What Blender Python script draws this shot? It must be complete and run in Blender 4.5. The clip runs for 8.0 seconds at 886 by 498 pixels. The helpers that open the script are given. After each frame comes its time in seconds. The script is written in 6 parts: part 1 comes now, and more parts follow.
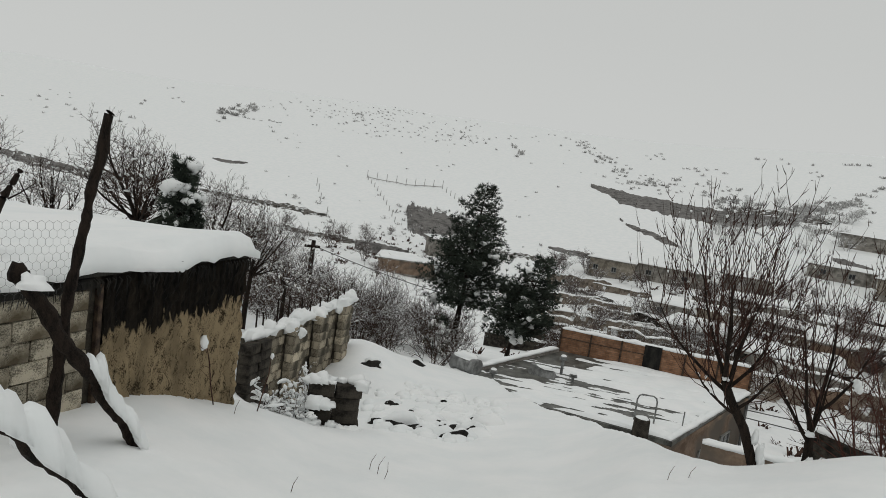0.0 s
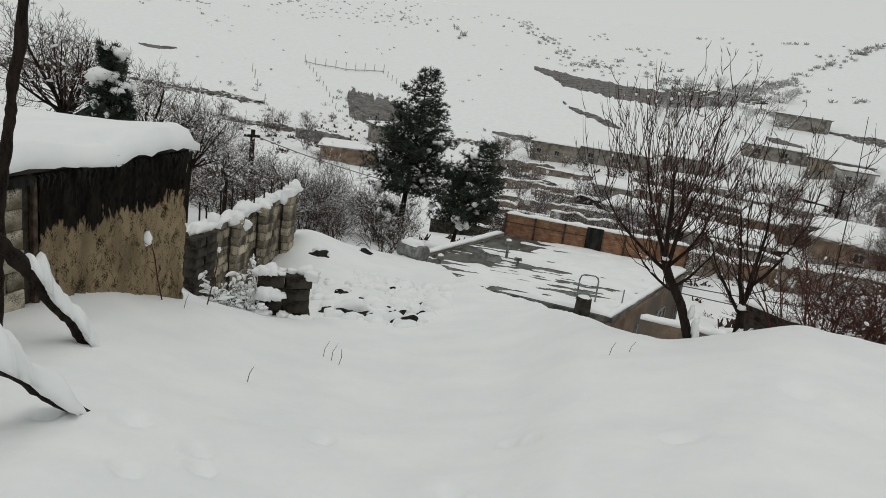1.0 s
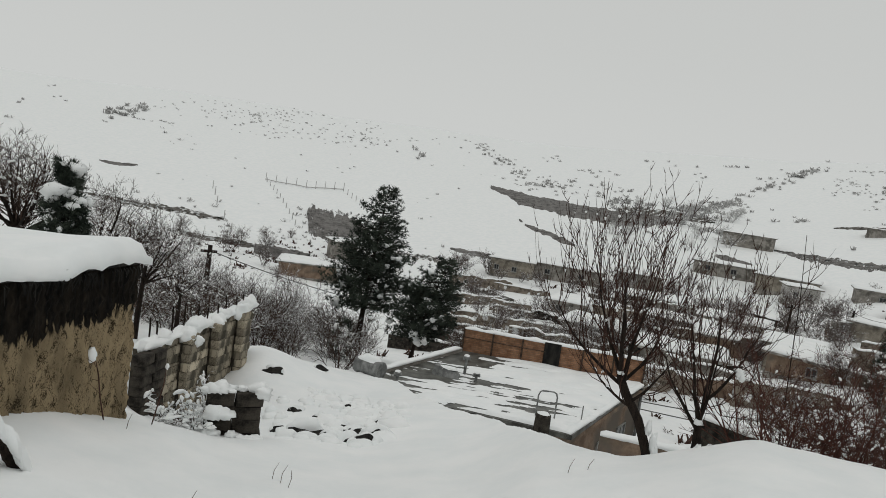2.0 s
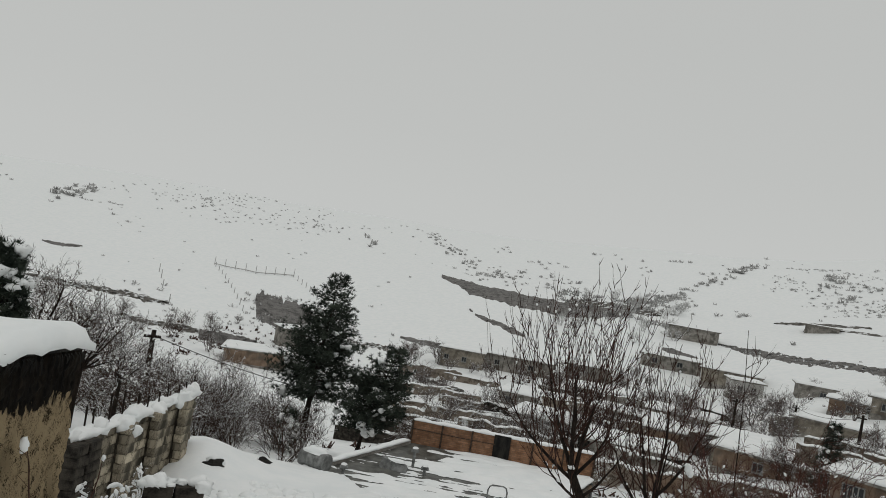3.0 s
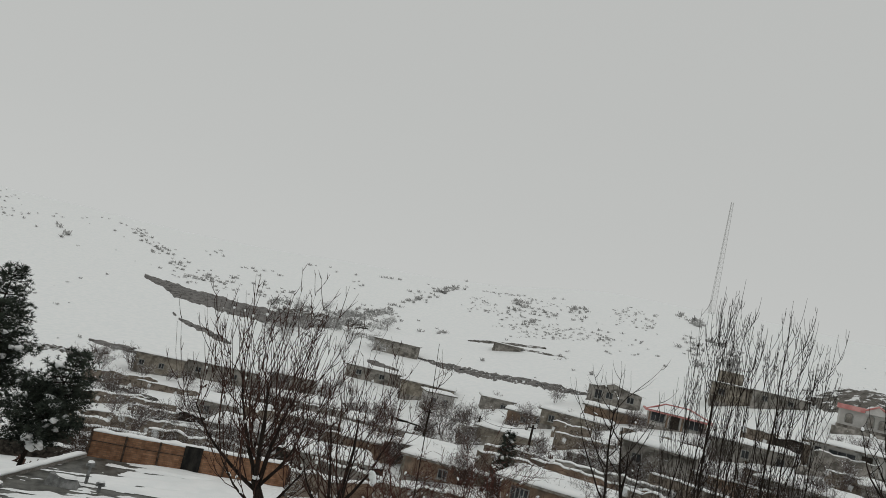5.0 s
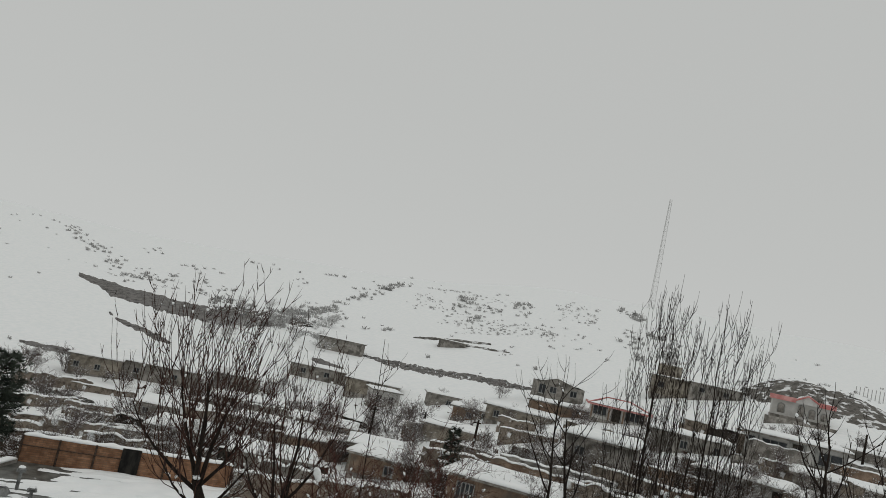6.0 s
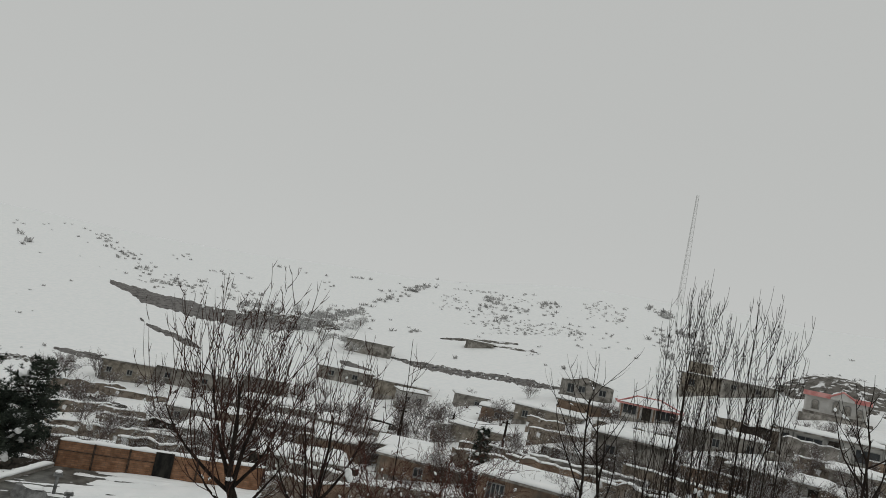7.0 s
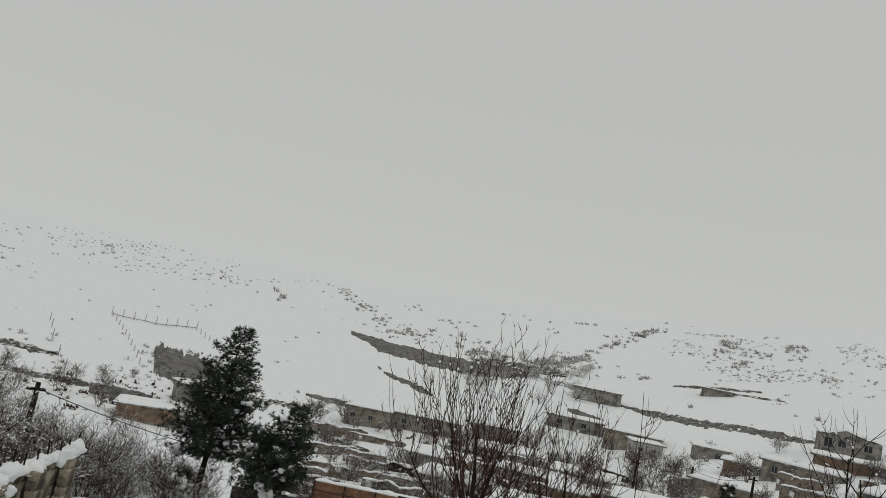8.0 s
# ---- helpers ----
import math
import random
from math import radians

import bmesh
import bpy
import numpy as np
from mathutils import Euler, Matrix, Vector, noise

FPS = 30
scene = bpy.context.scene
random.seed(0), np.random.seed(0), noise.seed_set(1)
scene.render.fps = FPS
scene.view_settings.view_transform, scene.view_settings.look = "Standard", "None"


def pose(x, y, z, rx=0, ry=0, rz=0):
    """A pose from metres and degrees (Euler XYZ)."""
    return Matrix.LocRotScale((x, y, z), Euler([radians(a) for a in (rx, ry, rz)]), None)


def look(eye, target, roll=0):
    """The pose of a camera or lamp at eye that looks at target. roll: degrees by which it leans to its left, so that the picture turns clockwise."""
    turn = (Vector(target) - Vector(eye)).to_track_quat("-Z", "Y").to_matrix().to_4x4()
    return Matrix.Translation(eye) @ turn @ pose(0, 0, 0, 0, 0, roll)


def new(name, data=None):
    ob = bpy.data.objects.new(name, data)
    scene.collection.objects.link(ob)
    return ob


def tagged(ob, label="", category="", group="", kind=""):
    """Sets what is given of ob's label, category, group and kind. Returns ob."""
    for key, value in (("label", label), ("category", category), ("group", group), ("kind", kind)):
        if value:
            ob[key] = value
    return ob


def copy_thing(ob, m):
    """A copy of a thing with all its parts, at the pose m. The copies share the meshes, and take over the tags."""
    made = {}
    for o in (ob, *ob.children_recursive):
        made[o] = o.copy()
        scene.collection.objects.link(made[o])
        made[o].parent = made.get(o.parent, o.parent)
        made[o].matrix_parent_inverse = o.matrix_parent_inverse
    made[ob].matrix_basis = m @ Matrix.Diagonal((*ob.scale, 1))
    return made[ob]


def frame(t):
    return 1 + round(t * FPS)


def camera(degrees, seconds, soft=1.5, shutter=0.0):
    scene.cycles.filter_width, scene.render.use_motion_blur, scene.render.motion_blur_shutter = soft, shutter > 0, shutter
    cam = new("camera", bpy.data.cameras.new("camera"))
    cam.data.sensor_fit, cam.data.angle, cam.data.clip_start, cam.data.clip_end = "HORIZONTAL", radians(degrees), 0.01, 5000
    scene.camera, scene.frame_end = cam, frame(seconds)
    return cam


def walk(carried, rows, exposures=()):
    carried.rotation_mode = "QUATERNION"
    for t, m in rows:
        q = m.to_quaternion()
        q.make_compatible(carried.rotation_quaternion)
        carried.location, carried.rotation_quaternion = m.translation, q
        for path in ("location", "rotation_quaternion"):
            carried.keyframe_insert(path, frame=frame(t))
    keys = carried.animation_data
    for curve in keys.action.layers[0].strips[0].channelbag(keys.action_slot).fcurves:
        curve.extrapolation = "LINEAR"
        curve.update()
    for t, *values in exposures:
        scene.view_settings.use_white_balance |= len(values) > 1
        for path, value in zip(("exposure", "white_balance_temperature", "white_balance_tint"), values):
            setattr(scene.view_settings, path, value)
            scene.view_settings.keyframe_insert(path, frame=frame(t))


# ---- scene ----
cam = camera(61.47, 8.0, soft=0.55)
# seconds, place, turn in degrees
PATH = [
    (0.0, 0.000, 0.000, 1.600, 81.912, -7.881, 1.116),
    (0.5, -0.025, 0.041, 1.603, 75.035, -7.050, -1.174),
    (1.0, -0.036, 0.013, 1.611, 73.819, -7.392, -3.361),
    (1.5, 0.021, 0.029, 1.598, 77.879, -7.801, -5.315),
    (3.0, -0.039, -0.066, 1.627, 90.482, -9.331, -10.242),
    (3.5, 0.028, -0.044, 1.604, 92.660, -9.761, -16.059),
    (4.0, 0.079, -0.022, 1.615, 93.987, -10.814, -22.318),
    (4.5, 0.117, -0.073, 1.617, 94.931, -12.081, -28.077),
    (5.0, 0.148, 0.003, 1.608, 95.595, -13.037, -32.393),
    (6.5, 0.189, 0.064, 1.552, 96.359, -12.098, -37.126),
    (7.0, 0.190, 0.087, 1.543, 95.952, -11.540, -34.590),
    (7.5, 0.066, -0.089, 1.584, 95.723, -10.854, -26.988),
    (8.0, 0.029, -0.121, 1.623, 96.091, -10.827, -17.186),
]
walk(cam, [(t, pose(*row)) for t, *row in PATH], [(0.0, -0.02), (0.6, 0.03), (1.6, 0.05), (3.0, -0.10), (5.0, -0.11), (8.0, -0.13)])

# ---- overcast sky and light ----
world = bpy.data.worlds.new("overcast")
scene.world = world
world.use_nodes = True
wn = world.node_tree
wn.nodes.clear()
w_out = wn.nodes.new("ShaderNodeOutputWorld")
w_bg = wn.nodes.new("ShaderNodeBackground")
w_tc = wn.nodes.new("ShaderNodeTexCoord")
w_sep = wn.nodes.new("ShaderNodeSeparateXYZ")
w_ramp = wn.nodes.new("ShaderNodeValToRGB")
wn.links.new(w_tc.outputs["Generated"], w_sep.inputs[0])
wn.links.new(w_sep.outputs["Z"], w_ramp.inputs[0])
wn.links.new(w_ramp.outputs[0], w_bg.inputs[0])
wn.links.new(w_bg.outputs[0], w_out.inputs[0])
w_ramp.color_ramp.elements[0].position = 0.0
w_ramp.color_ramp.elements[0].color = (0.578, 0.592, 0.581, 1)
w_ramp.color_ramp.elements[1].position = 0.9
w_ramp.color_ramp.elements[1].color = (0.514, 0.522, 0.511, 1)
for at, tone in ((0.07, 0.584), (0.16, 0.566), (0.30, 0.550)):
    w_mid = w_ramp.color_ramp.elements.new(at)
    w_mid.color = (tone * 0.981, tone, tone * 0.979, 1)
w_bg.inputs[1].default_value = 1.0
sun_data = bpy.data.lights.new("sun", "SUN")
sun_data.energy = 0.42
sun_data.angle = radians(40)
sun_data.color = (1.0, 0.98, 0.95)
sun = new("sun", sun_data)
sun.matrix_world = look((0, 0, 60), (6, 14, 0))


# ---- materials ----
def material(name, low, high, scale=6.0, rough=0.85, bump=0.3, detail=6.0, fine=0.35, vary=0.0, metal=0.0, bump_dist=0.02, stretch=(1, 1, 1), top=None, top_at=0.55, stain=None, stain_scale=1.0, stain_cut=(0.48, 0.6)):
    """A surface whose colour wanders between low and high; top: a colour that lies on faces that look up; stain: a darker colour in large blots."""
    m = bpy.data.materials.new(name)
    m.use_nodes = True
    nt = m.node_tree
    b = nt.nodes["Principled BSDF"]
    tc = nt.nodes.new("ShaderNodeTexCoord")
    mp = nt.nodes.new("ShaderNodeMapping")
    mp.inputs["Scale"].default_value = stretch
    nt.links.new(tc.outputs["Object"], mp.inputs[0])
    n1 = nt.nodes.new("ShaderNodeTexNoise")
    n1.inputs["Scale"].default_value, n1.inputs["Detail"].default_value = scale, detail
    n2 = nt.nodes.new("ShaderNodeTexNoise")
    n2.inputs["Scale"].default_value, n2.inputs["Detail"].default_value = scale * 9, 4
    for n in (n1, n2):
        nt.links.new(mp.outputs[0], n.inputs[0])
    mix = nt.nodes.new("ShaderNodeMath")
    mix.operation = "MULTIPLY_ADD"
    nt.links.new(n2.outputs[0], mix.inputs[0])
    mix.inputs[1].default_value = fine
    nt.links.new(n1.outputs[0], mix.inputs[2])
    ramp = nt.nodes.new("ShaderNodeValToRGB")
    ramp.color_ramp.elements[0].position, ramp.color_ramp.elements[0].color = 0.38 + fine * 0.4, (*low, 1)
    ramp.color_ramp.elements[1].position, ramp.color_ramp.elements[1].color = 0.62 + fine * 0.6, (*high, 1)
    nt.links.new(mix.outputs[0], ramp.inputs[0])
    colour = ramp.outputs[0]
    if stain:
        n3 = nt.nodes.new("ShaderNodeTexNoise")
        n3.inputs["Scale"].default_value, n3.inputs["Detail"].default_value = stain_scale, 5
        nt.links.new(mp.outputs[0], n3.inputs[0])
        r3 = nt.nodes.new("ShaderNodeValToRGB")
        r3.color_ramp.elements[0].position, r3.color_ramp.elements[1].position = stain_cut
        nt.links.new(n3.outputs[0], r3.inputs[0])
        m3 = nt.nodes.new("ShaderNodeMixRGB")
        nt.links.new(r3.outputs[0], m3.inputs[0])
        nt.links.new(colour, m3.inputs[1])
        m3.inputs[2].default_value = (*stain, 1)
        colour = m3.outputs[0]
    if vary:
        info = nt.nodes.new("ShaderNodeObjectInfo")
        hsv = nt.nodes.new("ShaderNodeHueSaturation")
        ma = nt.nodes.new("ShaderNodeMapRange")
        ma.inputs["To Min"].default_value, ma.inputs["To Max"].default_value = 1 - vary, 1 + vary
        nt.links.new(info.outputs["Random"], ma.inputs[0])
        nt.links.new(ma.outputs[0], hsv.inputs["Value"])
        nt.links.new(colour, hsv.inputs["Color"])
        colour = hsv.outputs[0]
    if top:
        geo = nt.nodes.new("ShaderNodeNewGeometry")
        sep = nt.nodes.new("ShaderNodeSeparateXYZ")
        nt.links.new(geo.outputs["Normal"], sep.inputs[0])
        add = nt.nodes.new("ShaderNodeMath")
        add.operation = "MULTIPLY_ADD"
        nt.links.new(n2.outputs[0], add.inputs[0])
        add.inputs[1].default_value = 0.5
        nt.links.new(sep.outputs["Z"], add.inputs[2])
        cut = nt.nodes.new("ShaderNodeMapRange")
        cut.inputs["From Min"].default_value, cut.inputs["From Max"].default_value = top_at + 0.2, top_at + 0.34
        nt.links.new(add.outputs[0], cut.inputs[0])
        m2 = nt.nodes.new("ShaderNodeMixRGB")
        nt.links.new(cut.outputs[0], m2.inputs[0])
        nt.links.new(colour, m2.inputs[1])
        m2.inputs[2].default_value = (*top, 1)
        colour = m2.outputs[0]
    nt.links.new(colour, b.inputs["Base Color"])
    b.inputs["Roughness"].default_value, b.inputs["Metallic"].default_value = rough, metal
    b.inputs["Specular IOR Level"].default_value = 0.14
    if bump:
        bp = nt.nodes.new("ShaderNodeBump")
        bp.inputs["Strength"].default_value, bp.inputs["Distance"].default_value = bump, bump_dist
        nt.links.new(mix.outputs[0], bp.inputs["Height"])
        nt.links.new(bp.outputs[0], b.inputs["Normal"])
    return m


SNOW = (0.87, 0.89, 0.89)
snow = material("snow", (0.84, 0.865, 0.865), (0.90, 0.91, 0.905), 1.2, 0.7, 0.35, 8, 0.25, bump_dist=0.04)
block_mat = material("concrete_block", (0.12, 0.108, 0.082), (0.46, 0.415, 0.325), 8, 0.95, 0.9, fine=0.9, vary=0.3, stain=(0.11, 0.09, 0.06), stain_scale=2.2)
weathered_block = material("weathered_block", (0.08, 0.068, 0.05), (0.42, 0.37, 0.285), 9, 0.95, 0.9, fine=0.9, vary=0.5, stain=(0.10, 0.09, 0.07), stain_scale=3.0, stretch=(1, 1, 0.5))
mortar = material("mortar", (0.03, 0.026, 0.02), (0.085, 0.075, 0.06), 7, 0.95, 0.6)
mud = material("mud_plaster", (0.034, 0.024, 0.013), (0.50, 0.385, 0.235), 13, 0.95, 1.0, fine=1.0, bump_dist=0.06, stain=(0.10, 0.08, 0.048), stain_scale=1.6, stain_cut=(0.50, 0.72), stretch=(1, 1, 0.38))
wet = material("wet_mud", (0.006, 0.006, 0.006), (0.03, 0.028, 0.024), 5, 0.6, 0.9, stretch=(1, 1, 0.3), bump_dist=0.04)
brick_mat = material("orange_brick", (0.24, 0.130, 0.078), (0.40, 0.230, 0.140), 4, 0.9, 0.4, vary=0.2)
bark = material("wet_bark", (0.005, 0.0037, 0.003), (0.030, 0.021, 0.016), 20, 0.8, 1.0, fine=0.8, stretch=(1, 1, 0.3))
twig = material("twig_bark", (0.032, 0.017, 0.013), (0.095, 0.055, 0.042), 10, 0.85, 0.3)
red_twig = material("red_twig", (0.038, 0.017, 0.013), (0.115, 0.05, 0.038), 10, 0.85, 0.3)
ochre_twig = material("ochre_twig", (0.10, 0.07, 0.035), (0.26, 0.19, 0.10), 8, 0.9, 0.2, top=SNOW, top_at=0.85)
brown_twig = material("red_brown_twig", (0.020, 0.0102, 0.0082), (0.074, 0.040, 0.031), 12, 0.85, 0.3)
# powdery snow and distance haze together, mixed into one pale grey
grey_twig = material("hazed_frosted_twig", (0.32, 0.317, 0.312), (0.54, 0.537, 0.53), 3, 0.9, 0.2)
snowy_twig = material("snowy_twig", (0.029, 0.018, 0.014), (0.086, 0.058, 0.046), 10, 0.85, 0.2, top=SNOW, top_at=0.60)
snowy_grey = material("snowy_grey_twig", (0.06, 0.047, 0.042), (0.155, 0.125, 0.115), 6, 0.9, 0.2, top=SNOW, top_at=0.72)
snowy_earth = material("snowy_earth", (0.05, 0.047, 0.042), (0.17, 0.16, 0.145), 0.9, 0.95, 0.8, 8, 0.9, bump_dist=0.2, stain=(0.8, 0.81, 0.81), stain_scale=0.8, stain_cut=(0.54, 0.60))
rubble_wall = material("rubble_wall", (0.062, 0.05, 0.040), (0.26, 0.22, 0.18), 2.2, 0.95, 0.9, 8, 0.9, bump_dist=0.1, stain=(0.8, 0.81, 0.81), stain_scale=1.3, stain_cut=(0.60, 0.66))
stone = material("dark_stone", (0.012, 0.0105, 0.009), (0.066, 0.058, 0.048), 5, 0.9, 0.6)


def brick_material():
    m = brick_mat.copy()
    m.name = "orange_brick_bond"
    nt = m.node_tree
    b = nt.nodes["Principled BSDF"]
    old = b.inputs["Base Color"].links[0].from_socket
    tc = nt.nodes.new("ShaderNodeTexCoord")
    mp = nt.nodes.new("ShaderNodeMapping")
    mp.inputs["Rotation"].default_value = (radians(90), 0, 0)
    br = nt.nodes.new("ShaderNodeTexBrick")
    br.inputs["Scale"].default_value = 1.0
    br.inputs["Brick Width"].default_value, br.inputs["Row Height"].default_value, br.inputs["Mortar Size"].default_value = 0.22, 0.075, 0.008
    nt.links.new(tc.outputs["Object"], mp.inputs[0])
    nt.links.new(mp.outputs[0], br.inputs[0])
    br.inputs["Color1"].default_value = (1.15, 1.1, 1.05, 1)
    br.inputs["Color2"].default_value = (0.75, 0.72, 0.7, 1)
    br.inputs["Mortar"].default_value = (0.62, 0.72, 0.85, 1)
    mx = nt.nodes.new("ShaderNodeMixRGB")
    mx.blend_type = "MULTIPLY"
    mx.inputs[0].default_value = 1.0
    nt.links.new(old, mx.inputs[1])
    nt.links.new(br.outputs[0], mx.inputs[2])
    nt.links.new(mx.outputs[0], b.inputs["Base Color"])
    return m


brick_bond = brick_material()
needle = material("dark_needles", (0.010, 0.016, 0.012), (0.070, 0.085, 0.066), 2.5, 0.8, 0.2, top=(0.5, 0.52, 0.52), top_at=0.88)
# earth of the far banks; distance haze is greyed into its base colour
earth = material("hazed_bare_earth", (0.074, 0.071, 0.068), (0.235, 0.226, 0.217), 0.9, 0.95, 0.8, 8, 0.9, bump_dist=0.3)
cement = material("grey_render", (0.18, 0.166, 0.146), (0.37, 0.35, 0.32), 1.6, 0.9, 0.5, fine=0.7, stain=(0.13, 0.122, 0.108), stain_scale=0.9)
tan_wall = material("tan_render", (0.20, 0.175, 0.14), (0.38, 0.345, 0.29), 1.6, 0.9, 0.5, fine=0.7, stain=(0.16, 0.14, 0.115), stain_scale=0.9)
white_wall = material("white_render", (0.44, 0.43, 0.41), (0.58, 0.57, 0.55), 1.0, 0.85, 0.2, stain=(0.46, 0.45, 0.42), stain_scale=0.6)
clay_wall = material("brown_brick_wall", (0.16, 0.112, 0.082), (0.31, 0.225, 0.165), 1.5, 0.9, 0.4, stain=(0.14, 0.12, 0.10), stain_scale=0.5)
red_paint = material("red_sheet_roof", (0.45, 0.16, 0.15), (0.62, 0.32, 0.30), 1.0, 0.6, 0.2)
dark_glass = material("dark_pane", (0.03, 0.033, 0.036), (0.07, 0.075, 0.08), 1.0, 0.15, 0.0)
frame_mat = material("window_frame_paint", (0.20, 0.20, 0.19), (0.34, 0.34, 0.32), 2.0, 0.6, 0.1)
bitumen = material("wet_roof_felt", (0.05, 0.05, 0.045), (0.16, 0.16, 0.145), 2.5, 0.35, 0.3)
tin = material("galvanised_metal", (0.13, 0.133, 0.13), (0.30, 0.305, 0.30), 5, 0.5, 0.2, metal=0.5)
rust = material("rusty_steel", (0.03, 0.022, 0.018), (0.10, 0.07, 0.05), 12, 0.8, 0.4)
wire_mat = material("wire", (0.08, 0.08, 0.08), (0.18, 0.18, 0.18), 20, 0.6, 0.0)
# steel of the mast, its base colour lightened to give the snowfall haze
mast_mat = material("haze_paled_steel", (0.40, 0.40, 0.39), (0.50, 0.50, 0.49), 1.0, 0.7, 0.0)


# ---- mesh helpers ----
def mesh_from(name, verts, faces, mat, smooth=False):
    me = bpy.data.meshes.new(name)
    me.from_pydata([tuple(v) for v in verts], [], faces)
    me.materials.append(mat)
    if smooth:
        me.polygons.foreach_set("use_smooth", [True] * len(me.polygons))
    me.update()
    return me


def part(name, shape, mat, parent=None, label="", smooth=False, at=None):
    """Links (verts, faces) as one mesh object, under parent if given."""
    ob = new(name, mesh_from(name, shape[0], shape[1], mat, smooth))
    if parent is not None:
        ob.parent = parent
    if at is not None:
        ob.matrix_basis = at
    if label:
        ob["label"] = label
    return ob


def thing(name, place, label, category, group="", kind="", turn=0.0):
    ob = new(name)
    ob.matrix_basis = pose(*place, 0, 0, turn)
    ob.empty_display_size = 0.2
    return tagged(ob, label, category, group, kind)


def box(x0, y0, z0, x1, y1, z1, ch=0.0):
    """A box; ch cuts its upright and top edges."""
    if ch <= 0:
        v = [(x, y, z) for z in (z0, z1) for x, y in ((x0, y0), (x1, y0), (x1, y1), (x0, y1))]
        return v, [(3, 2, 1, 0), (4, 5, 6, 7), (0, 1, 5, 4), (1, 2, 6, 5), (2, 3, 7, 6), (3, 0, 4, 7)]

    def ring(i, z):
        return [(x0 + i, y0 + ch, z), (x0 + ch, y0 + i, z), (x1 - ch, y0 + i, z), (x1 - i, y0 + ch, z),
                (x1 - i, y1 - ch, z), (x1 - ch, y1 - i, z), (x0 + ch, y1 - i, z), (x0 + i, y1 - ch, z)]
    v = ring(0, z0) + ring(0, z1 - ch) + ring(ch * 0.9, z1)
    f = [tuple(range(7, -1, -1)), tuple(range(16, 24))]
    for k in (0, 8):
        f += [(k + i, k + (i + 1) % 8, k + 8 + (i + 1) % 8, k + 8 + i) for i in range(8)]
    return v, f


def join(*shapes):
    v, f = [], []
    for a, b in shapes:
        k = len(v)
        v += list(a)
        f += [tuple(i + k for i in q) for q in b]
    return v, f


def moved(shape, m):
    return [tuple(m @ Vector(v)) for v in shape[0]], shape[1]


def tube(points, radii, n=6, cap=True):
    """A round bar along points."""
    pts = [Vector(p) for p in points]
    v, f = [], []
    for i, p in enumerate(pts):
        d = (pts[min(i + 1, len(pts) - 1)] - pts[max(i - 1, 0)])
        if d.length < 1e-9:
            d = Vector((0, 0, 1))
        d.normalize()
        a = d.cross(Vector((0.13, 0.31, 1) if abs(d.z) < 0.9 else (1, 0.2, 0))).normalized()
        b = d.cross(a)
        r = radii[i] if isinstance(radii, (list, tuple)) else radii
        for k in range(n):
            t = 2 * math.pi * k / n
            v.append(tuple(p + a * (r * math.cos(t)) + b * (r * math.sin(t))))
    for i in range(len(pts) - 1):
        for k in range(n):
            q = (k + 1) % n
            f.append((i * n + k, i * n + q, (i + 1) * n + q, (i + 1) * n + k))
    if cap:
        f.append(tuple(range(n - 1, -1, -1)))
        f.append(tuple((len(pts) - 1) * n + k for k in range(n)))
    return v, f


def lump(cx, cy, cz, rx, ry, rz, seed, n=10, m=5, rough=0.25, flat=True):
    """A rounded, uneven heap of snow; flat: with a level underside."""
    v, f = [], []
    for j in range(m + 1):
        th = (math.pi / 2 if flat else math.pi) * j / m
        for i in range(n):
            ph = 2 * math.pi * i / n
            d = Vector((math.cos(ph) * math.sin(th), math.sin(ph) * math.sin(th), math.cos(th)))
            k = 1 + rough * noise.noise(d * 1.7 + Vector((seed * 3.1, seed * 1.7, 0)))
            v.append((cx + rx * d.x * k, cy + ry * d.y * k, cz + rz * d.z * k))
    for j in range(m):
        for i in range(n):
            q = (i + 1) % n
            f.append((j * n + i, (j + 1) * n + i, (j + 1) * n + q, j * n + q))
    f.append(tuple(m * n + i for i in range(n)))
    return v, f


